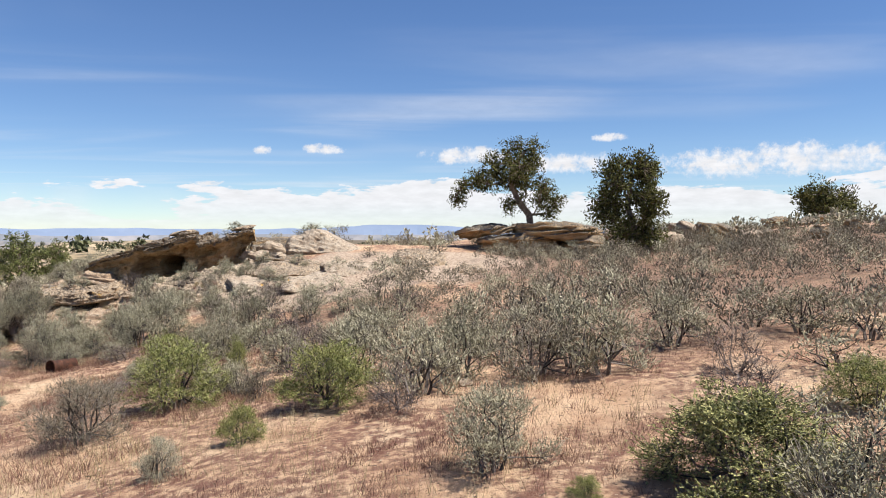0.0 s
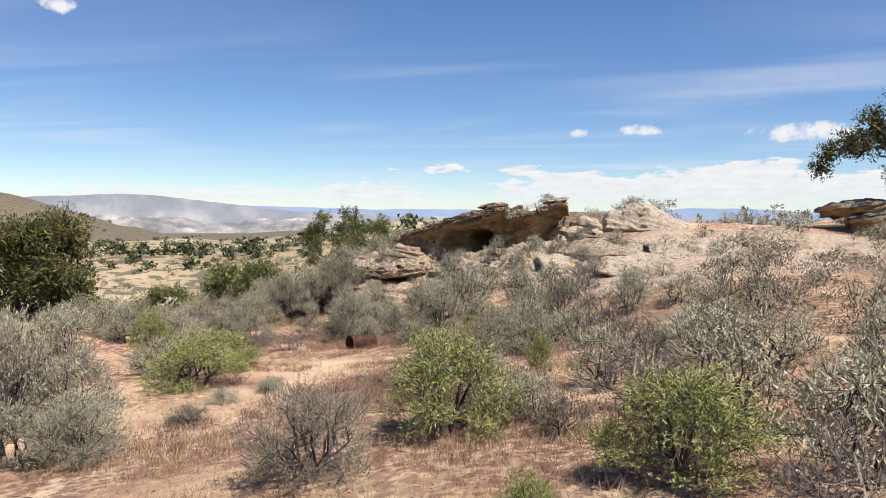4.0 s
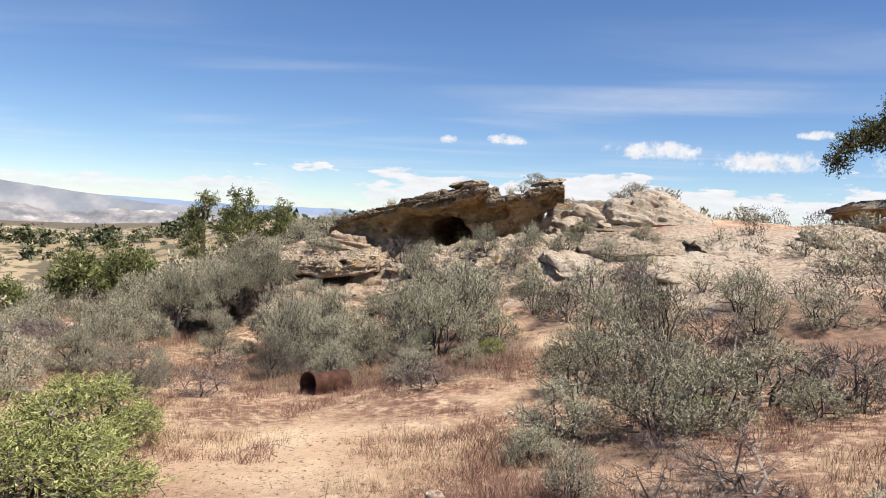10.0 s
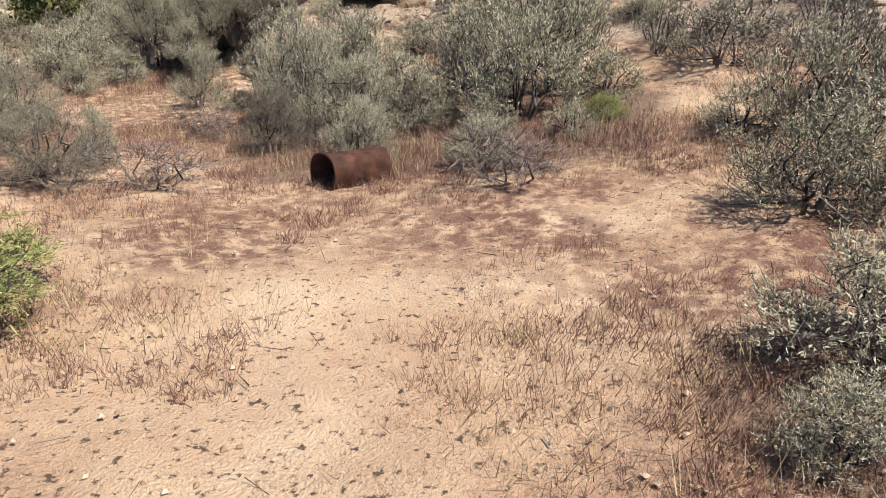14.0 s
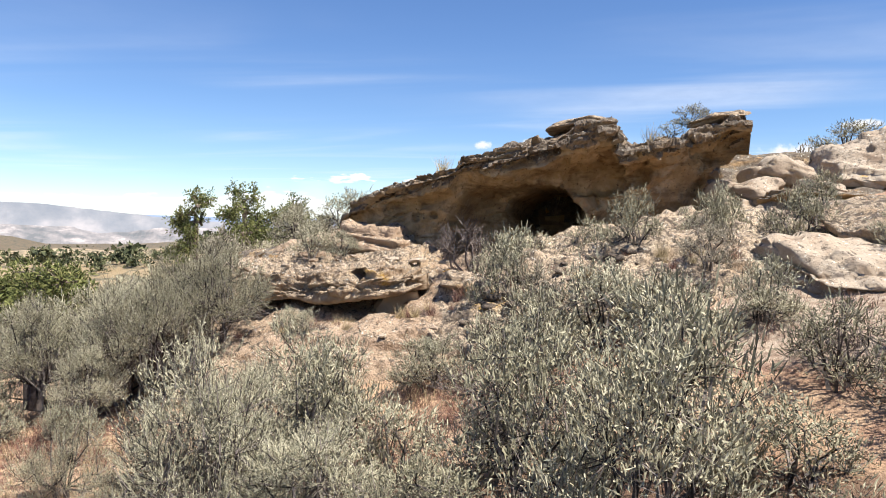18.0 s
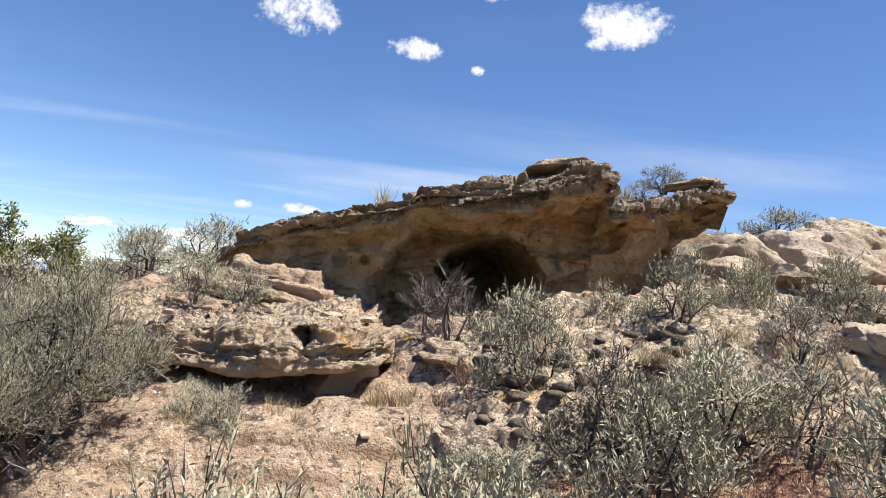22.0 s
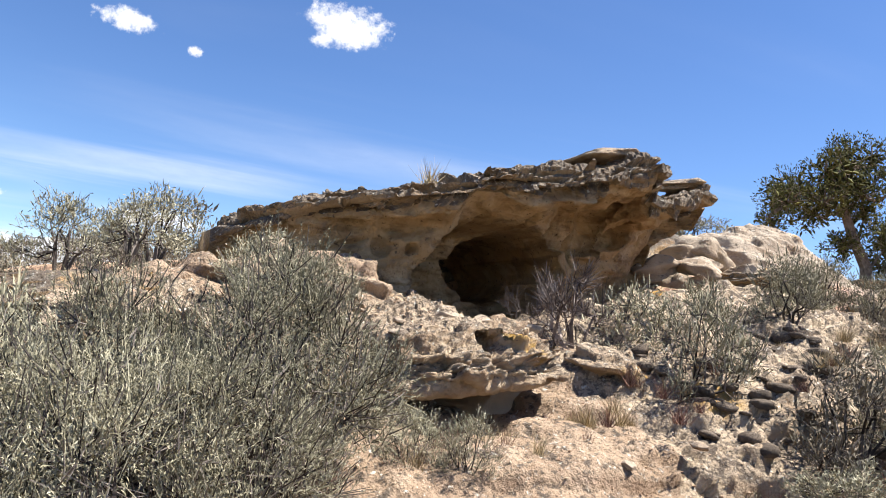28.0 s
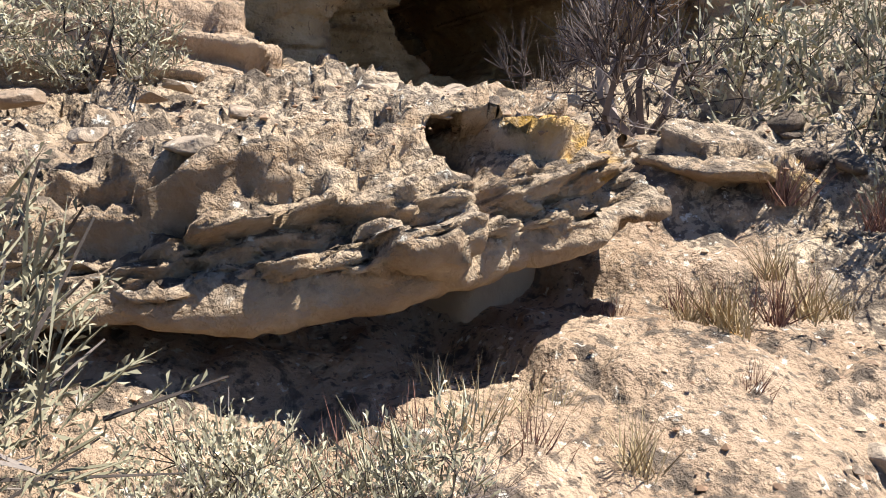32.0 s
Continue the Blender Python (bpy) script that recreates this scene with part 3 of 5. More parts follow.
def rock_mesh(name, size, seed, level=5, power=6.0, rough=0.12, strata=0.05, layers=9.0, dip=(0.15, 0.0), cuts=9):
    """A bedded block: a box broken by flat faces, with rough relief and layers that stand proud or are worn back."""
    bm = bmesh.new()
    bmesh.ops.create_icosphere(bm, subdivisions=level, radius=1.0)
    off = Vector((seed * 7.3, seed * 3.1, seed * 5.7))
    half = Vector(size) / 2
    small = min(size)
    rng = random.Random(seed)
    planes = []
    for _ in range(cuts):
        n = Vector((rng.gauss(0, 1), rng.gauss(0, 1), rng.gauss(0.1, 0.7))).normalized()
        planes.append((n, rng.uniform(0.72, 0.98)))
    for v in bm.verts:
        d = v.co.normalized()
        k = (abs(d.x) ** power + abs(d.y) ** power + abs(d.z) ** power) ** (-1 / power)
        u = d * k
        for n, c in planes:
            over = u.dot(n) - c
            if over > 0:
                u -= n * over * 0.9
        p = Vector((u.x * half.x, u.y * half.y, u.z * half.z))
        out = Vector((d.x / half.x, d.y / half.y, d.z / half.z)).normalized()
        q = p + off
        big = noise.fractal(q * 0.9, 1.0, 2.0, 2) * rough * 0.6
        fine = noise.fractal(q * 5.0, 0.8, 2.2, 5) * rough * 0.3 - abs(noise.noise(q * 2.6)) * rough * 0.4
        bed = noise.noise(Vector((q.x * 0.4, q.y * 0.4, (q.z - dip[0] * p.x - dip[1] * p.y) * layers)))
        bed = max(-1, min(1, bed * 7)) * strata
        flat = Vector((out.x, out.y, 0))
        block, groove = fracture(q, 0.35 + small * 0.5)
        v.co = p + out * (big + fine + (block * 0.2 - groove * 0.28) * rough) * min(1.0, small * 1.6) + flat * bed
    me = bpy.data.meshes.new(name)
    bm.to_mesh(me)
    bm.free()
    me.polygons.foreach_set("use_smooth", [True] * len(me.polygons))
    return me


def curve(x, knots):
    return np.interp(x, [k[0] for k in knots], [k[1] for k in knots])


def loft(xs, section, relief, steps):
    """A rock drawn section by section: section(x) gives knots (t, y, z); relief(x, y, z, t) gives the push along the normal and a push in y."""
    nu, nv = len(xs), steps
    t = np.linspace(0, 1, nv)
    P = np.zeros((nu, nv, 3))
    for i, x in enumerate(xs):
        k = section(x)
        P[i, :, 0], P[i, :, 1], P[i, :, 2] = x, curve(t, [(a, b) for a, b, c in k]), curve(t, [(a, c) for a, b, c in k])
    for _ in range(2):
        P[:, 1:-1] = P[:, 1:-1] * .5 + (P[:, 2:] + P[:, :-2]) * .25
    nrm = unit(np.cross(np.gradient(P, axis=0), np.gradient(P, axis=1)))
    if ((P - P.mean(1, keepdims=True)) * nrm).sum() < 0:
        nrm = -nrm
    Q = P.copy()
    for i in range(nu):
        ends = min(1.0, i / 10, (nu - 1 - i) / 6)
        for j in range(nv):
            x, y, z = P[i, j]
            push, back = relief(x, y, z, t[j])
            Q[i, j] += nrm[i, j] * push * ends
            Q[i, j, 1] += back
    i, j = np.meshgrid(np.arange(nu - 1), np.arange(nv - 1), indexing="ij")
    faces = np.stack([i * nv + j, (i + 1) * nv + j, (i + 1) * nv + j + 1, i * nv + j + 1], -1).reshape(-1, 4).tolist()
    faces.append(list(range(nv)))
    faces.append([(nu - 1) * nv + k for k in range(nv)][::-1])
    return Q.reshape(-1, 3), faces


def ease(v, lo, hi):
    k = min(1.0, max(0.0, (v - lo) / (hi - lo)))
    return k * k * (3 - 2 * k)


# ---------------------------------------------------------------- the ground
SWELLS = np.array([0.03, 0.02, -0.07, -0.13, -0.05, 0.05, -0.01, -0.05, -0.03, 0.08, 0.05, 0.22, 0.54, 0.24, 0.24, -0.02, -0.14, -0.09, -0.01, -0.27, -0.61, -0.42, -0.46, 0.05,
    -0.17, -0.22, -0.14, -0.21, 0.16, 0.32, 0.15, 0.34, 0.48, 0.14, 0.11, 0.03, -0.59, 0.27, 0.66, -0.91, -0.37, -0.43, 0.25, 0.47, 0.35, -0.75, -0.68, -0.71, -0.84,
    1.19, -0.1, 0.11, 0.31, 0.39, -0.48, -0.38, 0.71, 1.27, 0.77, 0.04, 0.15, 0.23, 0.48, -0.3, -0.24, 0.5, -0.14, -0.72, 0.7, 0.26, 0.28, 0.86, -0.16, -0.26, 0.15, 0.21,
    0.33, 0.9, 0.18, 0.16, 0.57])
CENTRES = np.array([(x, y) for y in range(-8, 44, 6) for x in range(-28, 26, 6)], float)


def smoothstep(v, lo, hi):
    t = np.clip((v - lo) / (hi - lo), 0, 1)
    return t * t * (3 - 2 * t)


def near_height(x, y):
    d = (x[:, None] - CENTRES[None, :, 0]) ** 2 + (y[:, None] - CENTRES[None, :, 1]) ** 2
    return np.exp(-d / 60.5) @ SWELLS + 0.055 * x - 0.3 - 0.4 * smoothstep(x, 7, 13) * smoothstep(y, 5, 12) - 0.5 * np.exp(-((x - 4.2) / 3.2) ** 2 - ((y - 27.8) / 2.2) ** 2) - 1.4 * np.exp(-((x + 8.9) / 1.1) ** 2 - ((y - 25.3) / 1.0) ** 2)


def hill(x, y, az, r, sx, sr, height):
    a = radians(az)
    cx, cy = math.sin(a) * r, math.cos(a) * r
    dx, dy = x - cx, y - cy
    along, out = dx * math.cos(a) - dy * math.sin(a), dx * math.sin(a) + dy * math.cos(a)
    return height * np.exp(-0.5 * ((along / sx) ** 2 + (out / sr) ** 2))


def far_height(x, y):
    r = np.hypot(x, y)
    az = np.degrees(np.arctan2(x, y))
    west = smoothstep(-az, 22, 42) * smoothstep(az, -175, -140)
    east = -1.5 - np.minimum(r, 3000) * 0.006
    valley = -5.5 - np.minimum(r, 3200) * 0.024
    h = east * (1 - west) + valley * west
    h += hill(x, y, -43, 105, 24, 16, 4.6) + hill(x, y, -38, 190, 40, 30, 3.2) + hill(x, y, -30, 330, 70, 60, 3)
    h += hill(x, y, -55.7, 600, 46, 60, 24) + hill(x, y, -56.5, 610, 100, 60, 9) + hill(x, y, -67, 150, 30, 22, 6.0) + hill(x, y, -72, 300, 70, 40, 8)
    h += 0.5 * np.sin(x / 19.0 + y / 31.0) + 0.35 * np.sin(x / 9.0 - y / 13.0)
    return h


def ground_height(x, y):
    x, y = np.atleast_1d(np.asarray(x, float)), np.atleast_1d(np.asarray(y, float))
    out = np.hypot(x + 2, y - 17)
    k = smoothstep(out, 24, 46)
    return near_height(x, y) * (1 - k) + far_height(x, y) * k


def gz(x, y):
    return float(ground_height(x, y)[0])


def build_ground():
    mid = np.array([-6.0, 12.0])
    rad = np.concatenate([np.linspace(0.0, 18.0, 150)[1:], 18.0 * (4700 / 18.0) ** (np.arange(1, 121) / 120.0)])
    n = 320
    ang = np.arange(n) * 2 * math.pi / n
    X = mid[0] + rad[:, None] * np.sin(ang)[None]
    Y = mid[1] + rad[:, None] * np.cos(ang)[None]
    Z = ground_height(X.ravel(), Y.ravel())
    P = np.stack([X.ravel(), Y.ravel(), Z], 1)
    r = np.repeat(rad, n)
    for i in range(len(P)):
        if r[i] < 60:
            q = Vector(P[i])
            P[i, 2] += noise.fractal(q * 0.8, 0.9, 2.0, 4) * 0.05 + (noise.noise(q * 5.0) * 0.018 if r[i] < 20 else 0)
        else:
            q = Vector(P[i])
            P[i, 2] += noise.fractal(q * 0.03, 0.9, 2.1, 5) * min(4.0, r[i] * 0.006)
    P = np.concatenate([P, [[mid[0], mid[1], gz(*mid)]]])
    k = len(rad)
    i, j = np.meshgrid(np.arange(k - 1), np.arange(n), indexing="ij")
    j2 = (j + 1) % n
    faces = np.stack([i * n + j, (i + 1) * n + j, (i + 1) * n + j2, i * n + j2], -1).reshape(-1, 4).tolist()
    faces += [[k * n, j, (j + 1) % n] for j in range(n)]
    thing("ground", mesh_of("ground", P, faces, True), SAND, kind="structure", label="tan sandy desert ground with reddish dry litter", category="ground")


build_ground()

# ---------------------------------------------------------------- the cave rock


TOP = [(-11.75, .5), (-11.5, .70), (-11.1, .84), (-10.7, .96), (-10.2, 1.10), (-9.9, 1.17), (-9.74, 1.32), (-9.1, 1.38), (-8.6, 1.48), (-8.3, 1.6), (-8.0, 1.68),
       (-7.9, 1.66), (-7.82, 1.42), (-7.3, 1.47), (-6.85, 1.64), (-6.5, 1.8), (-6.28, 1.76)]
LIP = [(-11.75, 23.9), (-11.3, 23.55), (-10.6, 23.25), (-10.1, 23.1), (-9.2, 23.0), (-8.3, 23.02), (-8.0, 23.1), (-7.82, 23.35), (-7.3, 23.62), (-6.28, 24.15)]
FOOT = [(-11.75, 0.05), (-11.2, -.2), (-10.4, -.3), (-7.0, -.3), (-6.9, .5), (-6.8, 1.1), (-6.28, 1.62)]
WALL = [(-11.75, 24.0), (-11.0, 23.5), (-10.4, 23.4), (-9.9, 23.52), (-9.0, 23.85), (-8.4, 24.1), (-8.0, 24.25), (-7.5, 24.4), (-6.95, 24.75), (-6.28, 24.35)]
EDGE = [(-11.75, .22), (-10.6, .3), (-9.8, .36), (-8.2, .33), (-7.7, .2), (-6.28, .13)]
DEEP = [(-11.75, 1.2), (-10.2, 3.4), (-8.0, 3.6), (-7.4, 2.2), (-6.9, 1.4), (-6.28, .4)]


def cave_section(x):
    low, hi, yl, yw, e, dp = (float(curve(x, k)) for k in (FOOT, TOP, LIP, WALL, EDGE, DEEP))
    soft = float(curve(x, [(-11.75, 23.9), (-10.6, 23.25), (-9.2, 23.0), (-8.4, 23.15), (-7.6, 23.6), (-6.28, 24.15)]))
    under = hi - e
    mid = low + (under - low) * .5
    return [(0, yw, low), (.3, yw + .06, mid), (.47, (yw + soft) / 2 + .1, under - .12 * (under - mid)), (.56, (yl + soft) / 2 + .1, under), (.6, yl, hi - e * .5), (.65, yl + .06, hi),
            (.85, yl + dp * .6, hi + .03), (.95, yl + dp, hi - .3), (1, yl + dp, min(low, hi - .4))]


def cave_relief(x, y, z, t):
    q = Vector((x, y, z))
    capping = ease(t, .55, .585) * (1 - ease(t, .93, .97))
    face = 1 - capping
    big = noise.fractal(q * 1.3, 1.0, 2.0, 3) * .07
    tilt = z - .2 * x
    bed = noise.noise(Vector((x * .5, y * .5, tilt * 14.0)))
    block, groove = fracture(Vector((x, y, tilt)), .3, 2.6)
    small, crack = fracture(Vector((x + 5, y, tilt)), .11, 2.2, .2)
    chips = noise.fractal(q * 9.0, .5, 2.2, 5)
    fine = noise.fractal(q * 7.0, .6, 2.2, 5) * .022 * face + (chips * .014 + block * .03 - groove * .028 + small * .01 - crack * .012) * capping
    # long dipping creases and scalloped hollows on the shaded face
    crease = -ease(1 - abs(noise.noise(Vector((x * .8, y * .8, (z - .33 * x) * 3.0)))) / .13, 0, 1) * .075 * face
    scallop = (abs(noise.noise(Vector((x * 1.9, y * 1.9, z * 2.6 - .5 * x)))) - .25) * .12 * face + block * .012 * face
    push = big + fine + crease + scallop + max(-1, min(1, bed * 6)) * (.006 + .042 * capping)
    back = 0.0
    if t < .56:
        # the hollow, its dark core running in and up, the scoop in the ceiling and small pockets
        wob = noise.fractal(q * 2.0, .8, 2.2, 4)
        a = abs((x + 9.2) / .88) ** 2.1 + abs((z - .12) / .82) ** 2.1 + wob * .3
        back += .8 * ease(1.08 - a, 0, .22)
        c = abs((x + 8.88) / .56) ** 2.2 + abs((z - .56) / .36) ** 2.2 + wob * .3
        back += 2.6 * ease(1 - c, 0, .16)
        c = ((x + 8.2) / .75) ** 2 + ((z - 1.0 - .15 * (x + 8.2)) / .26) ** 2 + wob * .4
        back += .22 * ease(1 - c, 0, .2)
        for hx, hz, hr in ((-10.47, .5, .09), (-9.05, .9, .09), (-10.2, .52, .06), (-8.15, .7, .06), (-10.05, .3, .04), (-9.95, .22, .05)):
            g = math.hypot(x - hx, z - hz) / hr
            if g < 1:
                back += .12 * (1 - g * g)
    return push, back


verts, faces = loft(np.linspace(-11.75, -6.28, 300), cave_section, cave_relief, 220)
cave = thing("cave_rock", mesh_of("cave_rock", verts, faces, True), FACE, category="rock", label="tan overhanging sandstone rock with a dark hollow and a layered cap")
cave.data.materials.append(CAP)
for k, f in enumerate(cave.data.polygons):
    t = k % 219 / 219 + .012 * noise.noise(f.center * 3.0)
    f.material_index = int(.572 < t < .97)
    f.use_smooth = not .56 < t < .97

# the dipping ledge before the hollow
LEDGE_LIP = [(-12.7, 22.0), (-12.2, 21.65), (-11.4, 21.45), (-10.6, 21.4), (-10.15, 21.45), (-9.92, 21.6), (-9.8, 21.95)]


def ledge_section(x):
    yl = float(curve(x, LEDGE_LIP))
    low = float(curve(x, [(-12.7, -.5), (-11.2, -.48), (-10.8, -.44), (-10.5, -.4), (-10.0, -.36), (-9.8, -.32)]))
    crest = float(curve(x, [(-12.7, -.15), (-11.2, -.12), (-10.6, -.1), (-10.25, -.03), (-10.0, -.12), (-9.8, -.25)]))
    return [(0, yl + .85, -1.1), (.1, yl + .8, low - .04), (.28, yl + .06, low - .01), (.33, yl, low + .05), (.46, yl + .05, low + .18), (.6, yl + .24, crest),
            (.75, yl + 1.0, crest + .06), (.92, yl + 1.9, crest + .2), (1, yl + 2.0, -.6)]


def ledge_relief(x, y, z, t):
    q = Vector((x + 40, y, z))
    show = ease(t, .29, .34)
    tilt = z - .12 * x
    big = noise.fractal(q * 1.6, 1.0, 2.0, 3) * .07
    block, groove = fracture(Vector((q.x, y, tilt)), .3, 2.4)
    small, crack = fracture(Vector((q.x, y, tilt)), .1, 2.4, .18)
    knob = noise.fractal(q * 11.0, .5, 2.2, 5) * .02 + block * .022 - groove * .03 + small * .012 - crack * .016
    bed = noise.noise(Vector((q.x * .8, q.y * .8, (tilt - .1 * y) * 30.0)))
    push = big + (knob + max(-1, min(1, bed * 5)) * .026) * (.15 + .85 * show)
    hole = Vector((x + 10.43, (y - 21.55) * .8, (z + .17) * 1.3)).length / .11
    cleft = ease(1 - abs((x + 10.42 - .3 * (z + .2)) / .045), 0, 1) * ease(-z, .14, .22) * show
    return push - cleft * .07, (.36 * (1 - hole * hole) if hole < 1 and show > .2 else 0.0)


ledge_points, faces = loft(np.linspace(-12.7, -9.8, 190), ledge_section, ledge_relief, 190)
thing("ledge_rock", mesh_of("ledge_rock", ledge_points, faces, True), GRITTY, category="rock", label="pale weathered sandstone ledge with a small hole and orange lichen")

# the sunlit bench under the ledge, rising to the east as a knobbly slope
BENCH = [(-13.0, -1.15), (-12.3, -.95), (-11.5, -.78), (-10.4, -.66), (-9.7, -.57), (-9.2, -.46), (-8.4, -.25), (-7.6, -.05), (-6.6, .1), (-5.8, .1)]
BENCH_LIP = [(-13.0, 21.1), (-12.2, 20.75), (-11.2, 20.62), (-10.4, 20.7), (-9.6, 20.75), (-8.6, 20.75), (-7.0, 21.0), (-5.8, 21.4)]


def bench_section(x):
    z, yl = float(curve(x, BENCH)), float(curve(x, BENCH_LIP))
    rise = float(curve(x, [(-13.0, .4), (-10.3, .46), (-9.6, .55), (-8.6, .6), (-5.8, .5)]))
    slope = float(curve(x, [(-10.2, .12), (-9.4, .5)]))
    return [(0, yl - .4, -2.1), (.1, yl - .5, -1.7), (.2, yl - .22, z - .42 - slope * .5), (.32, yl + .08, z - .12 - slope * .5), (.42, yl + .3, z - slope * .3), (.68, yl + 1.1, z + rise * .5 * float(curve(x, [(-11.2, 1.1), (-10.8, .5), (-10.4, .15), (-9.7, 1.0)]))), (.93, yl + 2.3, z + rise + .05), (1, yl + 2.4, -1.8)]


def bench_relief(x, y, z, t):
    q = Vector((x, y + 17, z))
    lumpy = ease(x, -10.0, -9.3)
    big = noise.fractal(q * 1.2, 1.0, 2.0, 3) * .07
    block, groove = fracture(q, .34, 1.6)
    small, crack = fracture(q, .1, 1.4, .25)
    knob = max(0.0, noise.noise(q * 6.5)) * .08 * lumpy + noise.fractal(q * 12.0, .6, 2.2, 4) * .01 + (block * .018 - groove * .03) * (.5 + .5 * lumpy) + (max(0, small) * .03 - crack * .014) * (.15 + .85 * lumpy)
    bed = noise.noise(Vector((q.x * .5, q.y * .5, z * 9.0)))
    return big + knob + max(-1, min(1, bed * 5)) * .025, 0.0


bench_points, faces = loft(np.linspace(-13.0, -5.8, 310), bench_section, bench_relief, 130)
bench = thing("bench_rock", mesh_of("bench_rock", bench_points, faces, True), SHELF, category="rock", label="tan sandstone bench rising to a knobbly slope with dark lichen")
bench.data.materials.append(CRUST)
for f in bench.data.polygons:
    c = f.center
    f.material_index = int(c.x + .35 * noise.noise(c * 1.6) + .25 * noise.noise(c * 6.0) > -9.5)


WEDGE = [(-12.6, -.1), (-12.0, .16), (-11.4, .36), (-11.2, .38), (-10.85, .33), (-10.62, .29), (-10.5, .14), (-10.4, .0), (-10.2, -.2)]


def wedge_section(x):
    hi = float(curve(x, WEDGE))
    return [(0, 24.0, -.5), (.1, 23.0, -.35), (.3, 22.95, -.1 + .3 * hi), (.5, 23.05, hi - .06), (.6, 23.15, hi), (.85, 23.6, hi + .05), (1, 24.1, -.4)]


def wedge_relief(x, y, z, t):
    q = Vector((x, y + 5, z))
    block, groove = fracture(Vector((x, q.y, z + .1 * x)), .22, 2.2)
    bed = noise.noise(Vector((x * .8, y * .8, (z + .12 * x) * 17.0)))
    return noise.fractal(q * 1.8, 1.0, 2.0, 3) * .06 + noise.fractal(q * 9.0, .7, 2.2, 4) * .014 + block * .012 - groove * .012 + max(-1, min(1, bed * 4)) * .045, 0.0


verts, faces = loft(np.linspace(-12.6, -10.2, 120), wedge_section, wedge_relief, 110)
thing("wedge_rock", mesh_of("wedge_rock", verts, faces, True), SHELF, category="rock", label="broken sunlit sandstone wedge under the low end of the cap")


def rock(name, centre, size, seed, material, label, turn=(0, 0, 0), category="rock", group="", **shape):
    ob = thing(name, rock_mesh(name, size, seed, **shape), material, label=label, category=category, group=group)
    ob.matrix_world = pose(*centre, *turn)
    return ob


rock("cap_slab", (-6.65, 24.42, 1.82), (0.75, 0.7, 0.16), 4, GRITTY, "thin layered sandstone slab lying on the prow of the cave rock", (0, -8, 35), level=5, rough=.08, strata=.05, layers=22)
rock("cap_slab", (-8.3, 23.6, 1.64), (0.8, 0.8, 0.18), 6, GRITTY, "weathered grey sandstone slab on the crest of the cave rock", (0, -9, 0), level=5, rough=.1, strata=.05, layers=20)
# the lower ledge before the cave, its prop block and the bench below it
rock("stepped_rock", (-12.5, 23.5, -.15), (1.7, 1.5, .42), 13, ROCK, "layered sandstone ledge stepping down from the cave rock", (4, -6, -20), level=6, rough=.12, strata=.08, layers=14)
rock("prop_block", (-10.2, 22.1, -.53), (.5, .5, .3), 14, SMOOTH, "smooth tan sandstone block under the ledge", (0, -8, 25), level=5, power=14, rough=.03, strata=.0, cuts=2)
rock("floor_rock", (-8.75, 23.2, -.2), (2.8, 1.3, .5), 18, SHELF, "smooth sunlit sandstone shelf before the hollow", (7, -5, 5), level=6, rough=.05, strata=.02)
rock("lichen_rock", (-9.35, 21.95, -.28), (.5, .4, .3), 19, GRITTY, "small sandstone block with yellow lichen beside the dead shrub", (10, 5, 15), level=5)
for k, (x, y, s) in enumerate(((-10.97, 21.6, .1), (-11.15, 21.75, .07), (-10.8, 22.0, .09), (-10.5, 22.1, .12), (-10.35, 22.35, .16), (-11.3, 22.2, .1), (-10.9, 22.5, .08), (-11.0, 22.25, .06), (-10.05, 22.4, .14),
                               (-11.5, 21.9, .09), (-10.6, 22.6, .07), (-9.7, 22.3, .12), (-10.3, 21.0, .06), (-9.9, 20.95, .08), (-10.8, 20.85, .05), (-9.4, 21.0, .09))):
    top = -.12 + .28 * (y - 21.6) / 1.6 if y > 21.3 else -.8 + .2 * (x + 10.6)
    rock("loose_stone", (x, y, top - .05 + s * .08), (s * 1.3, s, s * .45), 130 + k, PALE, "small loose pale sandstone fragment", (random.uniform(-10, 10), random.uniform(-10, 10), random.uniform(0, 180)), group="loose stones on the ledge", power=9, cuts=14, level=4, rough=.05, strata=.0)
picks = bench_points[(bench_points[:, 0] > -9.2) & (bench_points[:, 0] < -7.4) & (bench_points[:, 2] > -.62) & (bench_points[:, 1] < 22.0)]
rng = np.random.default_rng(77)
for k in range(90):
    x, y, z = picks[rng.integers(len(picks))]
    s = .05 + .13 * rng.random() ** 2
    rock("lichen_cushion", (x, y, z), (s * 1.3, s, s * .6), 160 + k % 9, MOSS, "dark brown cushion of dry moss and lichen on the slope", (12, 0, 40 * k), category="moss", group="moss cushions on the slope", level=2, power=2.5, rough=.2, strata=0, cuts=0)
# pale slabs to the east of the cave rock
TILTED = [(-5.55, 1.3), (-5.35, 1.52), (-4.9, 1.66), (-4.45, 1.79), (-4.1, 1.76), (-3.4, 1.42), (-2.8, 1.16), (-2.0, .9)]


def tilted_section(x):
    hi = float(curve(x, TILTED))
    low = float(curve(x, [(-5.55, .98), (-4.4, .9), (-3.2, .92), (-2.0, .6)]))
    front = float(curve(x, [(-5.55, 25.0), (-5.2, 24.6), (-4.0, 24.45), (-2.0, 24.7)]))
    return [(0, front + 1.0, .3), (.1, front + .5, low - .05), (.28, front + .08, low), (.34, front, low + .1), (.6, front + .45, hi - .12), (.72, front + .8, hi), (.95, front + 2.3, hi - .25), (1, front + 2.4, .4)]


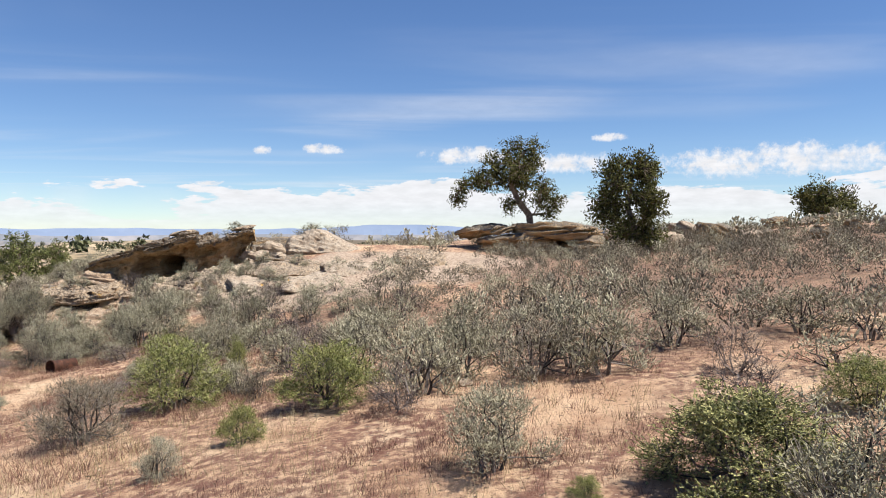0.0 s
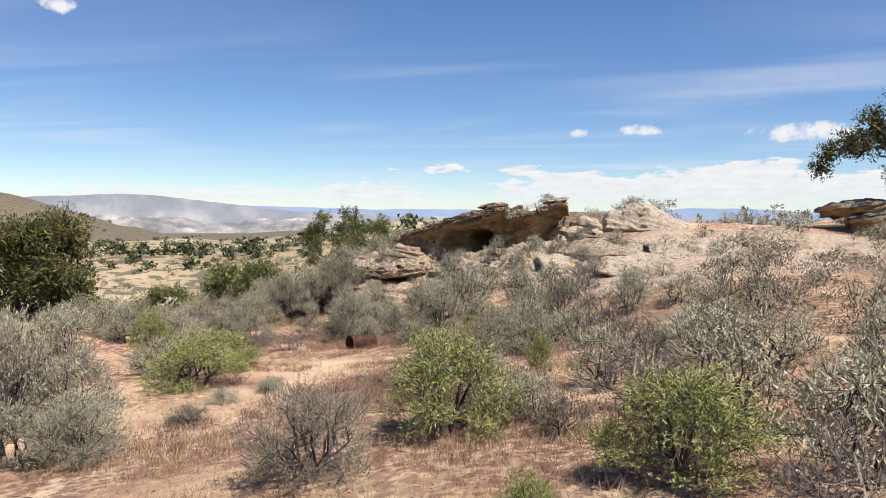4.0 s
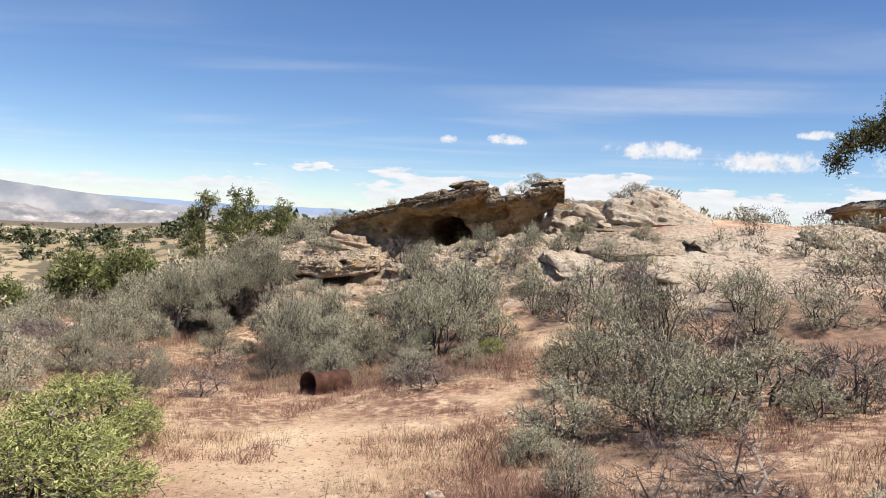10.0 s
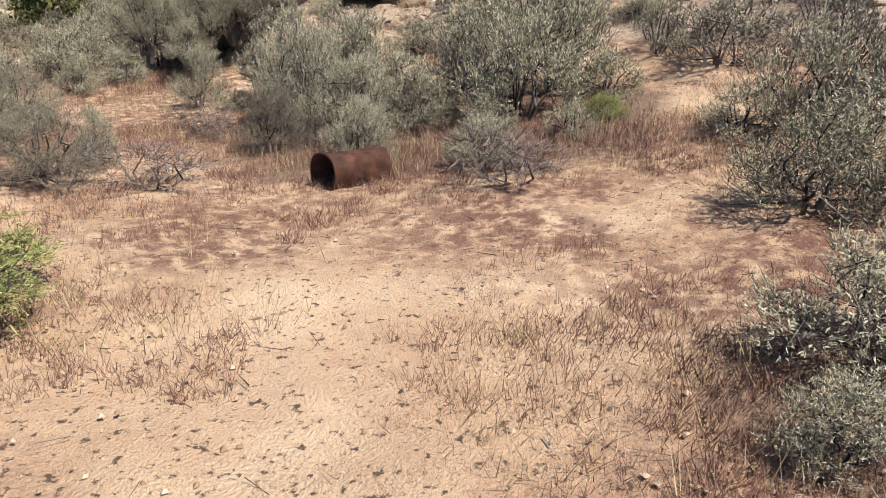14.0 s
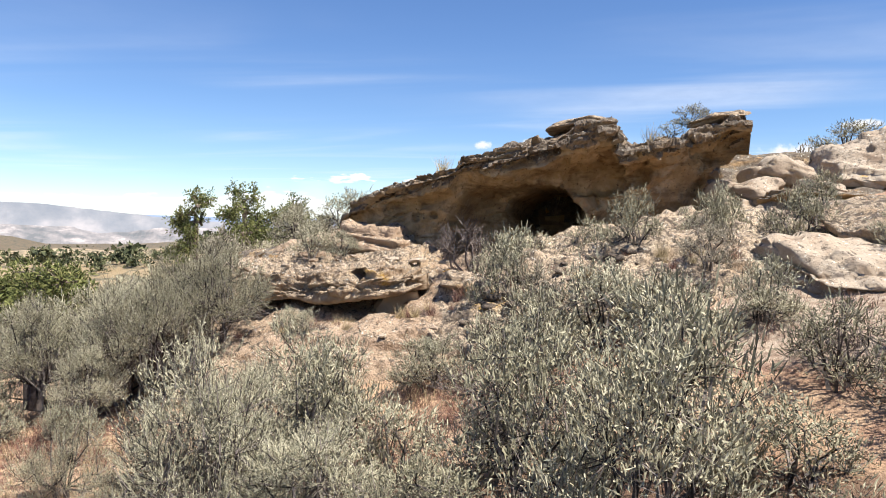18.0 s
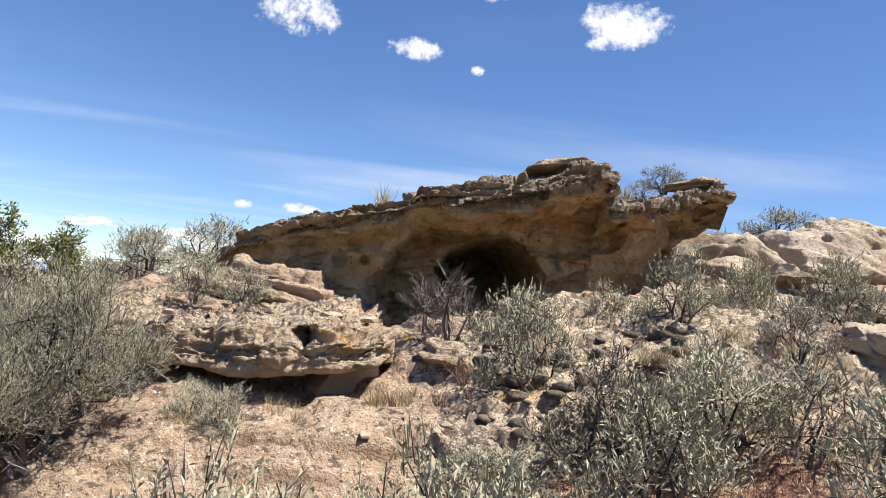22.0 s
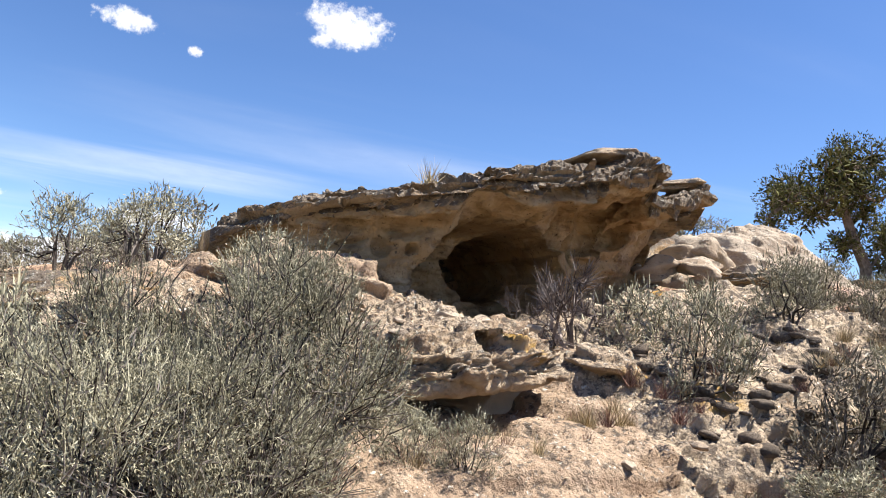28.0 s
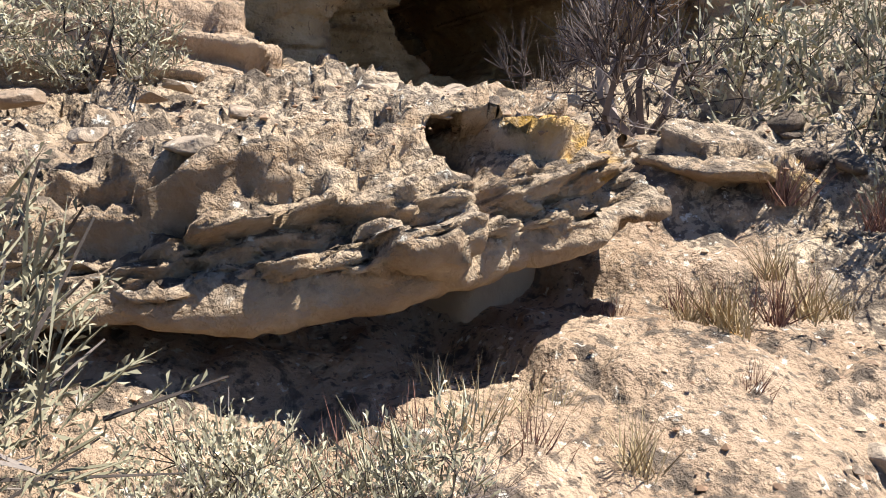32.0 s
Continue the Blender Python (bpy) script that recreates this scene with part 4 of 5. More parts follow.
def tilted_relief(x, y, z, t):
    q = Vector((x + 9, y, z))
    block, groove = fracture(Vector((q.x, y, z + .35 * x)), .55, 2.0)
    bed = noise.noise(Vector((q.x * .5, y * .5, (z + .3 * x) * 9.0)))
    return noise.fractal(q * 1.2, 1.0, 2.0, 3) * .06 + noise.fractal(q * 8.0, .7, 2.2, 5) * .014 + block * .02 - groove * .02 + max(-1, min(1, bed * 4)) * .014, 0.0


verts, faces = loft(np.linspace(-5.55, -2.0, 150), tilted_section, tilted_relief, 110)
thing("tilted_slab", mesh_of("tilted_slab", verts, faces, True), PALE, category="rock", label="large pale tilted sandstone slab with a shadowed undercut")
rock("tan_outcrop", (-5.95, 25.75, 1.12), (2.0, 1.5, .85), 24, ROCK, "tan rounded sandstone outcrop behind the boulders", (4, 3, 10), level=5, cuts=5, power=5, rough=.12, strata=.03)
rock("pale_slab", (-4.1, 24.9, .66), (4.2, 2.6, .5), 22, ROCK, "tan sandstone layer under the pale slab", (0, 3, 5), level=6, power=5, rough=.12, strata=.08, layers=12)
for k, (x, y, z, s) in enumerate(((-6.6, 24.75, .85, .5), (-6.15, 24.6, .9, .6), (-5.75, 25.0, 1.15, .75), (-6.35, 24.45, .62, .6), (-6.05, 24.9, 1.0, .62), (-5.6, 24.5, .85, .55), (-6.6, 24.1, .48, .45), (-5.95, 24.0, .6, .5), (-5.3, 24.2, .85, .42), (-7.2, 23.5, .25, .5), (-6.2, 23.5, .4, .5), (-5.5, 23.5, .6, .5))):
    rock("boulder", (x, y, z), (s * 1.3, s, s * .7), 30 + k, PALE, "pale angular sandstone boulder beside the cave rock", (random.uniform(-15, 15), random.uniform(-20, 20), random.uniform(0, 180)), group="boulders beside the cave rock", level=4, power=4, rough=.16, strata=.03)
for k, (x, y, z, sx, sy, sz) in enumerate(((-4.6, 22.6, .45, 2.4, 1.8, .5), (-2.4, 22.4, .55, 2.6, 2.0, .55), (-.6, 22.8, .75, 1.9, 1.6, .5), (-3.4, 20.9, .05, 2.4, 1.7, .5), (-1.2, 21.2, .25, 2.6, 1.6, .6), (-5.6, 21.6, .0, 1.7, 1.4, .5), (.9, 21.8, .45, 1.4, 1.2, .6))):
    rock("outcrop", (x, y, z), (sx, sy, sz), 50 + k, PALE if k % 2 else GRITTY, "pale worn sandstone outcrop in the slope", (14, random.uniform(-6, 6), random.uniform(-20, 20)), group="outcrops in the slope", level=5, power=4.5, rough=.16, strata=.05)
# the ledge under the leaning juniper
for k, (x, y, z, sx, sy, sz, ry) in enumerate(((3.1, 29.8, 1.35, 3.4, 2.6, .8, -6), (4.8, 30.0, 1.75, 3.8, 2.8, .85, 4), (1.7, 29.6, 1.8, 2.2, 2.0, .55, -8), (6.2, 29.4, 1.2, 2.6, 2.2, .8, 5), (3.8, 30.3, .85, 6.4, 2.6, .8, 2))):
    rock("tree_ledge", (x, y, z), (sx, sy, sz), 70 + k, ROCK, "layered sandstone ledge under the leaning juniper", (0, ry, random.uniform(-10, 10)), group="ledges under the juniper", level=5, power=5, rough=.14, strata=.1, layers=8)
for k in range(16):
    rng_x, rng_y = random.uniform(7.0, 16), random.uniform(25, 33)
    s = random.uniform(.5, 1.3)
    rock("boulder", (rng_x, rng_y, gz(rng_x, rng_y) + s * .22), (s * 1.4, s, s * .8), 90 + k, PALE if k % 3 else ROCK, "broken sandstone boulder on the ridge", (random.uniform(-15, 15), random.uniform(-20, 20), random.uniform(0, 180)), group="boulders on the ridge", level=4, power=4, rough=.16, strata=.05)
for k, (x, y, s) in enumerate(((17.5, 34.0, 2.6), (20.5, 35.0, 3.2), (23.5, 36.0, 2.4), (15.5, 33.5, 1.6))):
    rock("ridge_slab", (x, y, gz(x, y) + .15), (s, s * .7, .8), 110 + k, ROCK, "layered sandstone slab on the ridge", (0, random.uniform(-6, 6), random.uniform(-20, 20)), group="slabs on the ridge", level=5, rough=.14, strata=.08, layers=8)

# ---------------------------------------------------------------- junipers


def juniper(at, clumps, trunk, seed, label, leaves=60, leaf=.08, tufts=20, foliage=None):
    """A juniper: bent trunk through `trunk`, a limb to each clump, and clumps of small sprays."""
    rng = np.random.default_rng(seed)
    A, B, RA, RB, P, W, L = [], [], [], [], [], [], []
    pts = np.array(trunk, float)
    n = len(pts)
    for i in range(n - 1):
        for s in range(3):
            a, b = pts[i] + (pts[i + 1] - pts[i]) * s / 3, pts[i] + (pts[i + 1] - pts[i]) * (s + 1) / 3
            A.append(a), B.append(b)
            RA.append(.17 * (1 - .7 * (i + s / 3) / n)), RB.append(.17 * (1 - .7 * (i + (s + 1) / 3) / n))
    nodes = [p for p in pts[1:]]
    for cx, cy, cz, r in sorted(clumps, key=lambda q: np.linalg.norm(pts - np.array(q[:3]), axis=1).min()):
        c, r = np.array([cx, cy, cz]), r * 1.14
        start = min(nodes, key=lambda p: np.linalg.norm(p - c) + .5 * max(0, p[2] - cz))
        nodes.append(c)
        bend = (start + c) / 2 + rng.normal(size=3) * .1 - np.array([0, 0, .08])
        A += [start, bend]
        B += [bend, c]
        RA += [.06, .04]
        RB += [.04, .015]
        for _ in range(tufts):
            d = unit(rng.normal(size=3) + np.array([0, 0, .2]))
            tip = c + d * r * rng.uniform(.5, 1.12)
            A.append(c), B.append(tip), RA.append(.014), RB.append(.005)
            m = int(leaves * (.6 + r))
            around = unit(rng.normal(size=(m, 3)))
            P.append(tip + around * rng.uniform(.1, 1.0, (m, 1)) * r * .3)
            W.append(around * .8 + d * .5 + rng.normal(size=(m, 3)) * .4 + np.array([0, 0, .35]))
            L.append(np.full(m, leaf) * rng.uniform(.6, 1.3, m))
        m = 80
        P.append(c + unit(rng.normal(size=(m, 3))) * rng.uniform(.1, .85, (m, 1)) * r)
        W.append(rng.normal(size=(m, 3)))
        L.append(np.full(m, r * .36))
    tw = sticks(np.array(A), np.array(B), np.array(RA), np.array(RB))
    P, W, L = np.concatenate(P), np.concatenate(W), np.concatenate(L)
    lv = spindles(P, P + unit(W) * L[:, None], L * .19)
    root = thing("juniper_tree", None, None, at, label, "tree")
    thing("trunk", mesh_of("juniper_trunk", *tw), BARK, parent=root)
    thing("crown", mesh_of("juniper_crown", *lv), foliage or JUNIPER_LEAF, parent=root)
    return root


def round_clumps(seed, n, width, height, low=.25, size=.33):
    rng = np.random.default_rng(seed)
    out = []
    for _ in range(n):
        z = rng.uniform(low, 1) ** .9
        w = width / 2 * (1 - .55 * max(0, z - .35) ** 1.3) * rng.uniform(.45, 1.0)
        a = rng.uniform(0, 2 * math.pi)
        out.append((math.cos(a) * w, math.sin(a) * w, z * height, size * width * rng.uniform(.6, 1.1) * .62))
    return out


LEANING = [(-1.3, 1.3, 2.2, .5), (-.5, 1.2, 1.7, .45), (-2.0, .9, 1.8, .42), (-.6, -1.1, 2.1, .48), (.3, -.9, 1.5, .42), (.2, 1.0, 2.5, .5), (-.9, 0, 2.6, .62), (-.4, .3, 3.0, .5), (-1.5, 0, 2.4, .55), (0.05, 0, 2.95, .5), (-.1, .2, 2.4, .5), (-2.2, .1, 1.85, .45), (-2.75, 0, 1.5, .4), (-2.95, .2, 1.05, .33),
           (-1.8, -.2, 1.65, .4), (-1.1, .2, 1.8, .5), (-.6, -.2, 2.0, .5), (-.9, 0, .75, .35), (-.45, .2, .95, .35), (.55, 0, 1.25, .5), (.95, 0, .9, .45), (.75, .2, .5, .4), (.3, -.2, .9, .4), (-.2, 0, 1.6, .45)]
juniper((3.55, 29.4, 2.0), LEANING, [(0, 0, -.4), (-.1, 0, .4), (-.55, 0, 1.0), (-.85, .05, 1.7), (-.75, .1, 2.4), (-.3, .1, 2.9)], 1, "leaning twisted juniper with a dark green ragged crown on the ledge", leaves=14, leaf=.075, tufts=30)
juniper((6.3, 24.6, gz(6.3, 24.6)), round_clumps(2, 34, 2.2, 3.1, .12, .38), [(0, 0, -.2), (.1, 0, .8), (-.1, .1, 1.7), (.05, 0, 2.7)], 2, "upright dark green juniper beside the ledge", leaves=15, leaf=.085)
juniper((20.5, 39.0, gz(20.5, 39)), round_clumps(3, 26, 4.2, 2.9, .2, .28), [(0, 0, -.3), (.2, 0, .8), (-.3, .1, 1.6), (.1, 0, 2.3)], 3, "broad dark green juniper on the ridge", leaves=9, leaf=.14)
juniper((-16.8, 15.2, gz(-16.8, 15.2)), round_clumps(4, 48, 2.1, 2.3, .03, .38), [(0, 0, -.2), (.1, 0, .7), (-.1, .1, 1.4), (.05, 0, 2.1)], 4, "round bushy green juniper in the sage", leaves=15, leaf=.075)
for k, (x, y, w, h) in enumerate(((-20.6, 35.5, 1.9, 1.5 - gz(-20.6, 35.5)), (-21.9, 34.7, 1.4, 1.25 - gz(-21.9, 34.7)), (-19.2, 36.2, 1.6, 1.1 - gz(-19.2, 36.2)), (-20.5, 26.5, 2.2, 1.3), (-18.2, 25.4, 1.4, 1.2), (-26.0, 17.5, 2.0, 1.5), (-23.5, 26.0, 1.8, 1.2))):
    juniper((x, y, gz(x, y)), round_clumps(20 + k, 22, w, h, .05, .4), [(0, 0, -.2), (.1, 0, h * .4), (0, .1, h * .8)], 20 + k, "green juniper in the hollow behind the ledge", leaves=14, leaf=.085, tufts=14, foliage=YOUNG_LEAF)

# ---------------------------------------------------------------- shrubs
CLOSE = [bush_meshes("sagebrush_close", 120 + k, lobes=20, heads=11, shoots=6, leaves=13, leaf=(.0115, .0037), twig=.003, reach=(.045, .11), core=560, inner=260, bare=.08 + .06 * k, size=(.09, .17), plump=.0019, fuzz=.9, stalks=9) for k in range(3)]
FINE = [bush_meshes("sagebrush_fine", 130 + k, lobes=18, heads=8, shoots=6, leaves=4, leaf=(.021, .0085), twig=.0032, reach=(.04, .11), core=190, inner=150, thick=1.2, bare=.06 + .05 * k, size=(.1, .17), plump=.003, fuzz=.9, stalks=9) for k in range(5)]
SAGES = [bush_meshes("sagebrush", 100 + k, lobes=16, heads=6, shoots=4, leaves=1, leaf=(.027, .0105), twig=.0034, reach=(.05, .12), core=120, inner=60, thick=1.6, bare=.06 + .04 * k, size=(.11, .18), plump=.006, fuzz=.9, stalks=9) for k in range(6)]
SAGES_FAR = [bush_meshes("sagebrush_small", 150 + k, lobes=10, heads=4, shoots=1, leaves=0, leaf=(.046, .017), reach=(.07, .16), core=40, inner=30, thick=1.8, stalks=9, plump=.016, size=(.13, .2)) for k in range(5)]
TALL = [bush_meshes("tall_sagebrush", 170 + k, lobes=30, heads=11, shoots=6, leaves=11, leaf=(.0105, .0035), twig=.0032, reach=(.035, .095), spread=.75, jitter=.35, core=520, inner=300, bare=.12, low=.25, fall=.7, wide=.38, size=(.07, .14), trunks=4, trunk=2.0, plump=.0017, fuzz=1.0, stalks=9, rise=.45) for k in range(3)]
GREENS = [bush_meshes("green_shrub", 200 + k, lobes=24, heads=9, shoots=6, leaves=6, leaf=(.022, .0072), twig=.003, reach=(.035, .095), jitter=.45, spread=.8, up=.55, core=230, inner=70, bare=.02, fuzz=.9, size=(.1, .17), plump=.003, stalks=9) for k in range(3)]
OLD = [bare_meshes("old_shrub", 320, heads=70, shoots=7, twig=.0055, lumps=6, jitter=.6, out=.6, reach=(.08, .2), inner=90)]
DEADS = [bare_meshes("dead_shrub", 300 + k, heads=78, shoots=6, twig=.003, lumps=8, jitter=.8, out=.6, reach=(.06, .2), inner=240) for k in range(3)]
BITTERS = [bush_meshes("bitterbrush", 400, lobes=22, heads=13, size=(.09, .17), shoots=7, leaves=6, leaf=(.02, .011), twig=.0034, reach=(.05, .12), jitter=.5, spread=.8, up=.5, core=260, plump=.003, inner=160, bare=.04, fuzz=.9, stalks=5)]
THIN = [bush_meshes("thin_sage", 500 + k, lobes=5, heads=2, shoots=2, leaves=0, leaf=(.14, .06), plump=.05, core=9, inner=4, bare=0, stalks=9, size=(.14, .2)) for k in range(4)]
path_xy = np.array([(METRES * r[1], METRES * r[2]) for r in ROWS])
path_xy = np.concatenate([path_xy[:-1] + (path_xy[1:] - path_xy[:-1]) * k / 6 for k in range(6)])
PLACED = []


def tuft_mesh(name, seed, blades=70):
    rng = np.random.default_rng(seed)
    base = np.concatenate([rng.normal(size=(blades, 2)) * .12, np.zeros((blades, 1))], 1)
    way = np.stack([rng.normal(size=blades) * .45, rng.normal(size=blades) * .45, np.ones(blades)], 1)
    way = unit(way) * rng.uniform(.5, 1.05, (blades, 1))
    side = unit(np.cross(way, rng.normal(size=(blades, 3)))) * .012
    return mesh_of(name, np.stack([base - side, base + side, base + way], 1).reshape(-1, 3), np.arange(3 * blades).reshape(-1, 3))


TUFTS = [tuft_mesh("red_tuft", 1), tuft_mesh("straw_tuft", 2), tuft_mesh("red_tuft", 3), tuft_mesh("straw_tuft", 4)]


def tuft(x, y, z, w, k, label, group):
    ob = thing("grass_clump", TUFTS[k % 4], STRAW if k % 2 else DRY, label=label, category="grass", group=group)
    ob.matrix_world = Matrix.LocRotScale((x, y, z), Euler((0, 0, random.uniform(0, 6.28))), (w, w, w))


def shrub(kind, x, y, w, h, z=None, label="", sets=None, leafy=SAGE_LEAF, group="sagebrush on the slope", category="shrub"):
    near = np.hypot(path_xy[:, 0] - x, path_xy[:, 1] - y).min()
    look_near = near / max(w, .4)
    sets = sets or (CLOSE if look_near < 1.15 else FINE if look_near < 2.2 else SAGES if look_near < (9 if y > 20 else 5.5) else SAGES_FAR)
    me = sets[len(PLACED) % len(sets)]
    zz = gz(x, y) if z is None else z
    ob = thing(kind, None, None, label=label, category=category, group=group)
    ob.matrix_world = Matrix.LocRotScale((x, y, zz - .02), Euler((0, 0, random.uniform(0, 6.28))), (w, w, h))
    dead = kind == "dead_shrub"
    if leafy is SAGE_LEAF and random.random() < .35 and sets is not TALL:
        leafy = GREY_LEAF
    thing("branchwork", me[0], DEADWOOD if dead else TWIG, parent=ob, kind="stuff")
    if dead:
        thing("woody_base", me[1], DEADWOOD, parent=ob, kind="stuff")
    else:
        thing("foliage", me[1], leafy, parent=ob, kind="stuff")
    PLACED.append((x, y, w))
    return ob


GREEN = [(-3.15, 8.57, 1.28, 1.0), (-1.16, 7.53, 1.15, 0.85), (-1.79, 6.44, 0.48, 0.46), (3.37, 5.83, 0.8, 0.48), (0.86, 4.4, 0.26, 0.18), (-8.22, 11.19, 1.6, 0.88),
    (-11.24, 13.29, 0.97, 1.02), (-9.38, 13.12, 1.49, 0.78), (-3.31, 11.72, 0.39, 0.63), (-4.06, 14.59, 0.43, 0.16), (-6.59, 17.66, 0.5, 0.27)]
DEAD = [(-0.39, 6.87, 0.71, 0.6), (2.86, 7.15, 0.79, 0.66), (-0.84, 16.87, 0.79, 0.92), (-4.1, 12.2, 0.94, 0.47), (-9.91, 15.62, 0.97, 0.55), (-8.41, 19.41, 0.92, 0.67),
    (-6.1, 19.81, 0.66, 0.57), (-9.33, 22.89, 0.56, 0.96)]
BITTER = [(1.8, 4.24, 1.24, 0.75)]
SAGE_A = [(0.34, 5.04, 0.9, 0.74), (-3.61, 7.27, 1.1, 0.84), (-2.25, 5.75, 0.43, 0.4), (2.54, 4.29, 0.52, 0.52), (0.34, 9.5, 1.12, 0.6), (1.37, 7.8, 1.56, 0.87), (2.75,
    8.74, 1.0, 0.79), (4.4, 8.93, 1.24, 0.7), (4.88, 8.34, 0.9, 0.75), (3.74, 6.93, 0.92, 0.55), (1.69, 14.02, 1.54, 0.88), (3.1, 14.54, 1.73, 0.92), (-4.73, 17.25, 1.67,
    1.11), (-3.19, 17.27, 0.82, 0.96), (-1.16, 17.92, 1.39, 0.84), (-1.68, 14.11, 1.11, 0.66), (-12.39, 11.89, 1.9, 1.08), (-8.67, 8.56, 1.4, 1.35), (-7.79, 8.78, 1.18,
    0.98), (-6.53, 7.62, 1.37, 0.68), (-12.66, 17.15, 0.85, 0.8), (-6.31, 8.96, 0.57, 0.26)]
SAGE_B = [(-6.73, 10.02, 0.46, 0.26), (-6.62, 10.7, 0.41, 0.27), (-2.4, 14.79, 0.68, 0.42), (-23.07, 27.61, 1.9, 1.35), (-9.76, 18.25, 1.9, 1.35), (-11.32, 18.45, 0.74,
    0.8), (-11.96, 14.79, 1.05, 0.96), (-5.3, 13.65, 0.95, 0.6), (-5.48, 13.05, 0.5, 0.34), (-5.13, 12.13, 0.43, 0.43), (-4.88, 15.61, 1.65, 0.82), (-2.4, 17.66, 1.02,
    0.68), (-10.79, 16.05, 0.45, 0.62), (-6.75, 11.04, 0.36, 0.24), (-2.93, 14.25, 0.53, 0.59), (-3.71, 11.25, 0.57, 0.39), (-7.52, 18.15, 1.9, 1.35), (-13.02, 20.79,
    1.9, 1.29), (-12.61, 22.15, 1.87, 1.35), (-5.4, 19.62, 1.09, 0.82), (-9.55, 16.92, 0.66, 0.8), (-8.38, 17.62, 0.87, 0.73)]
SAGE_C = [(-5.65, 18.74, 1.18, 0.8), (-15.64, 22.72, 1.88, 1.22), (-25.95, 31.63, 1.9, 1.29), (-4.59, 18.78, 0.66, 0.72), (-6.53, 20.62, 0.74, 0.4), (-9.2, 20.27, 0.89,
    0.59), (-8.18, 20.56, 1.39, 0.89), (-7.22, 19.6, 1.25, 0.96), (-8.9, 18.64, 0.83, 0.68), (-8.78, 22.28, 1.09, 0.95), (-6.8, 22.72, 0.81, 0.75), (-6.73, 21.94, 0.38,
    0.59)]
SAGE_ALL = SAGE_A + SAGE_B + SAGE_C
for x, y, w, h in GREEN:
    shrub("rabbitbrush", x, y, w * 1.1, h * 1.08, label="bright green rabbitbrush growing from the sand", sets=GREENS, leafy=GREEN_LEAF, group="green shrubs")
for x, y, w, h in DEAD:
    shrub("dead_shrub", x, y, w * 1.1, h, label="bare grey dead shrub with tangled twigs", sets=DEADS, group="dead shrubs")
for x, y, w, h in BITTER:
    shrub("bitterbrush", x, y, w * 1.1, h * 1.05, label="yellow-green bitterbrush with pale flowers", sets=BITTERS, leafy=BITTER_LEAF, group="bitterbrush")
for x, y, w, h in SAGE_ALL:
    split = [(0.0, 0.0, 1.0)] if w < 1.3 else [(.25 * math.cos(a + x), .25 * math.sin(a + x), .64 + .08 * math.sin(a * 3 + y)) for a in (0, 2.1, 4.2)]
    for dx, dy, s in split:
        shrub("sagebrush", x + dx * w, y + dy * w, w * 1.12 * s, h * (1.08 if s == 1 else .8 + .4 * s), label="grey-green sagebrush with woody grey stems" if h > .6 else "low grey-green sagebrush on the sand")
# by the ledge: the tall old bush, the bush before the hollow, and plants on the rocks
for x, y, z, w, h in ((-11.74, 20.93, -.93, 1.28, 1.38), (-12.35, 20.25, -1.15, 1.1, 1.2), (-13.2, 20.0, -1.4, 1.2, 1.25), (-12.7, 20.6, -1.2, 1.2, 1.2), (-12.0, 20.4, -1.1, 1.1, 1.15), (-12.3, 19.75, -1.35, .9, .75), (-12.35, 20.95, -1.05, 1.1, 1.3), (-11.02, 21.15, -.86, .5, .5), (-10.78, 21.02, -.8, .4, .42), (-11.1, 22.6, -.02, .6, .45), (-11.55, 22.65, .0, .75, .55), (-12.3, 23.6, .25, .8, .5), (-13.9, 24.3, -.6, 1.2, 1.2), (-12.1, 24.9, .3, 1.2, .85), (-12.8, 24.6, .1, 1.0, .8),
                      (-8.82, 21.55, -.45, .95, 1.0), (-8.0, 22.45, -.12, .95, .8), (-6.7, 22.7, .2, .7, .85), (-6.2, 22.6, .2, .6, .6), (-4.75, 26.2, 1.5, 1.3, .7), (-4.1, 26.3, 1.5, 1.0, .6), (-6.95, 24.6, 1.75, .75, .4), (-7.25, 24.5, 1.6, .5, .3)):
    old = h > 1.1 and x < -11 and y < 21
    shrub("sagebrush", x, y, w, h, z, "tall old sagebrush on dark forked stems beside the ledge" if old else "grey-green sagebrush rooted among the sandstone", TALL if old else None, group="sagebrush among the rocks")
for x, y, w, h in ((-7.6, 22.0, .8, .75), (-6.9, 21.5, .7, .6), (-6.0, 22.3, .9, .8), (-5.2, 21.8, .8, .6), (-6.5, 20.7, .8, .7), (-7.7, 21.1, .7, .6), (-4.5, 22.9, .8, .55), (-3.2, 22.0, .8, .6), (-5.7, 23.2, .8, .75), (-1.8, 21.7, .9, .7), (-2.4, 23.6, .7, .5), (-.4, 23.7, .9, .6)):
    k = np.argmin((bench_points[:, 0] - x) ** 2 + (bench_points[:, 1] - y) ** 2 - .1 * bench_points[:, 2])
    shrub("sagebrush", x, y, w, h, max(gz(x, y), bench_points[k, 2] - .06 if x < -5.9 else -9), "grey-green sagebrush rooted among the sandstone", group="sagebrush among the rocks")
shrub("dead_shrub", -9.42, 22.3, .75, .85, -.18, "dark bare shrub with reddish twigs before the hollow", OLD, group="dead shrubs")
shrub("dead_shrub", -11.85, 20.65, .85, .8, -1.0, "gnarled dark dead stems of an old sagebrush", OLD, group="dead shrubs")
shrub("dead_shrub", -10.72, 21.2, .45, .22, -.78, "small grey dead shrub on the stone bench", DEADS, group="dead shrubs")
tuft(-10.1, 23.5, 1.08, .3, 1, "tuft of straw-coloured dry grass on top of the rock", "grass on the rock")
tuft(-7.5, 24.2, 1.5, .3, 3, "tuft of straw-coloured dry grass on top of the rock", "grass on the rock")

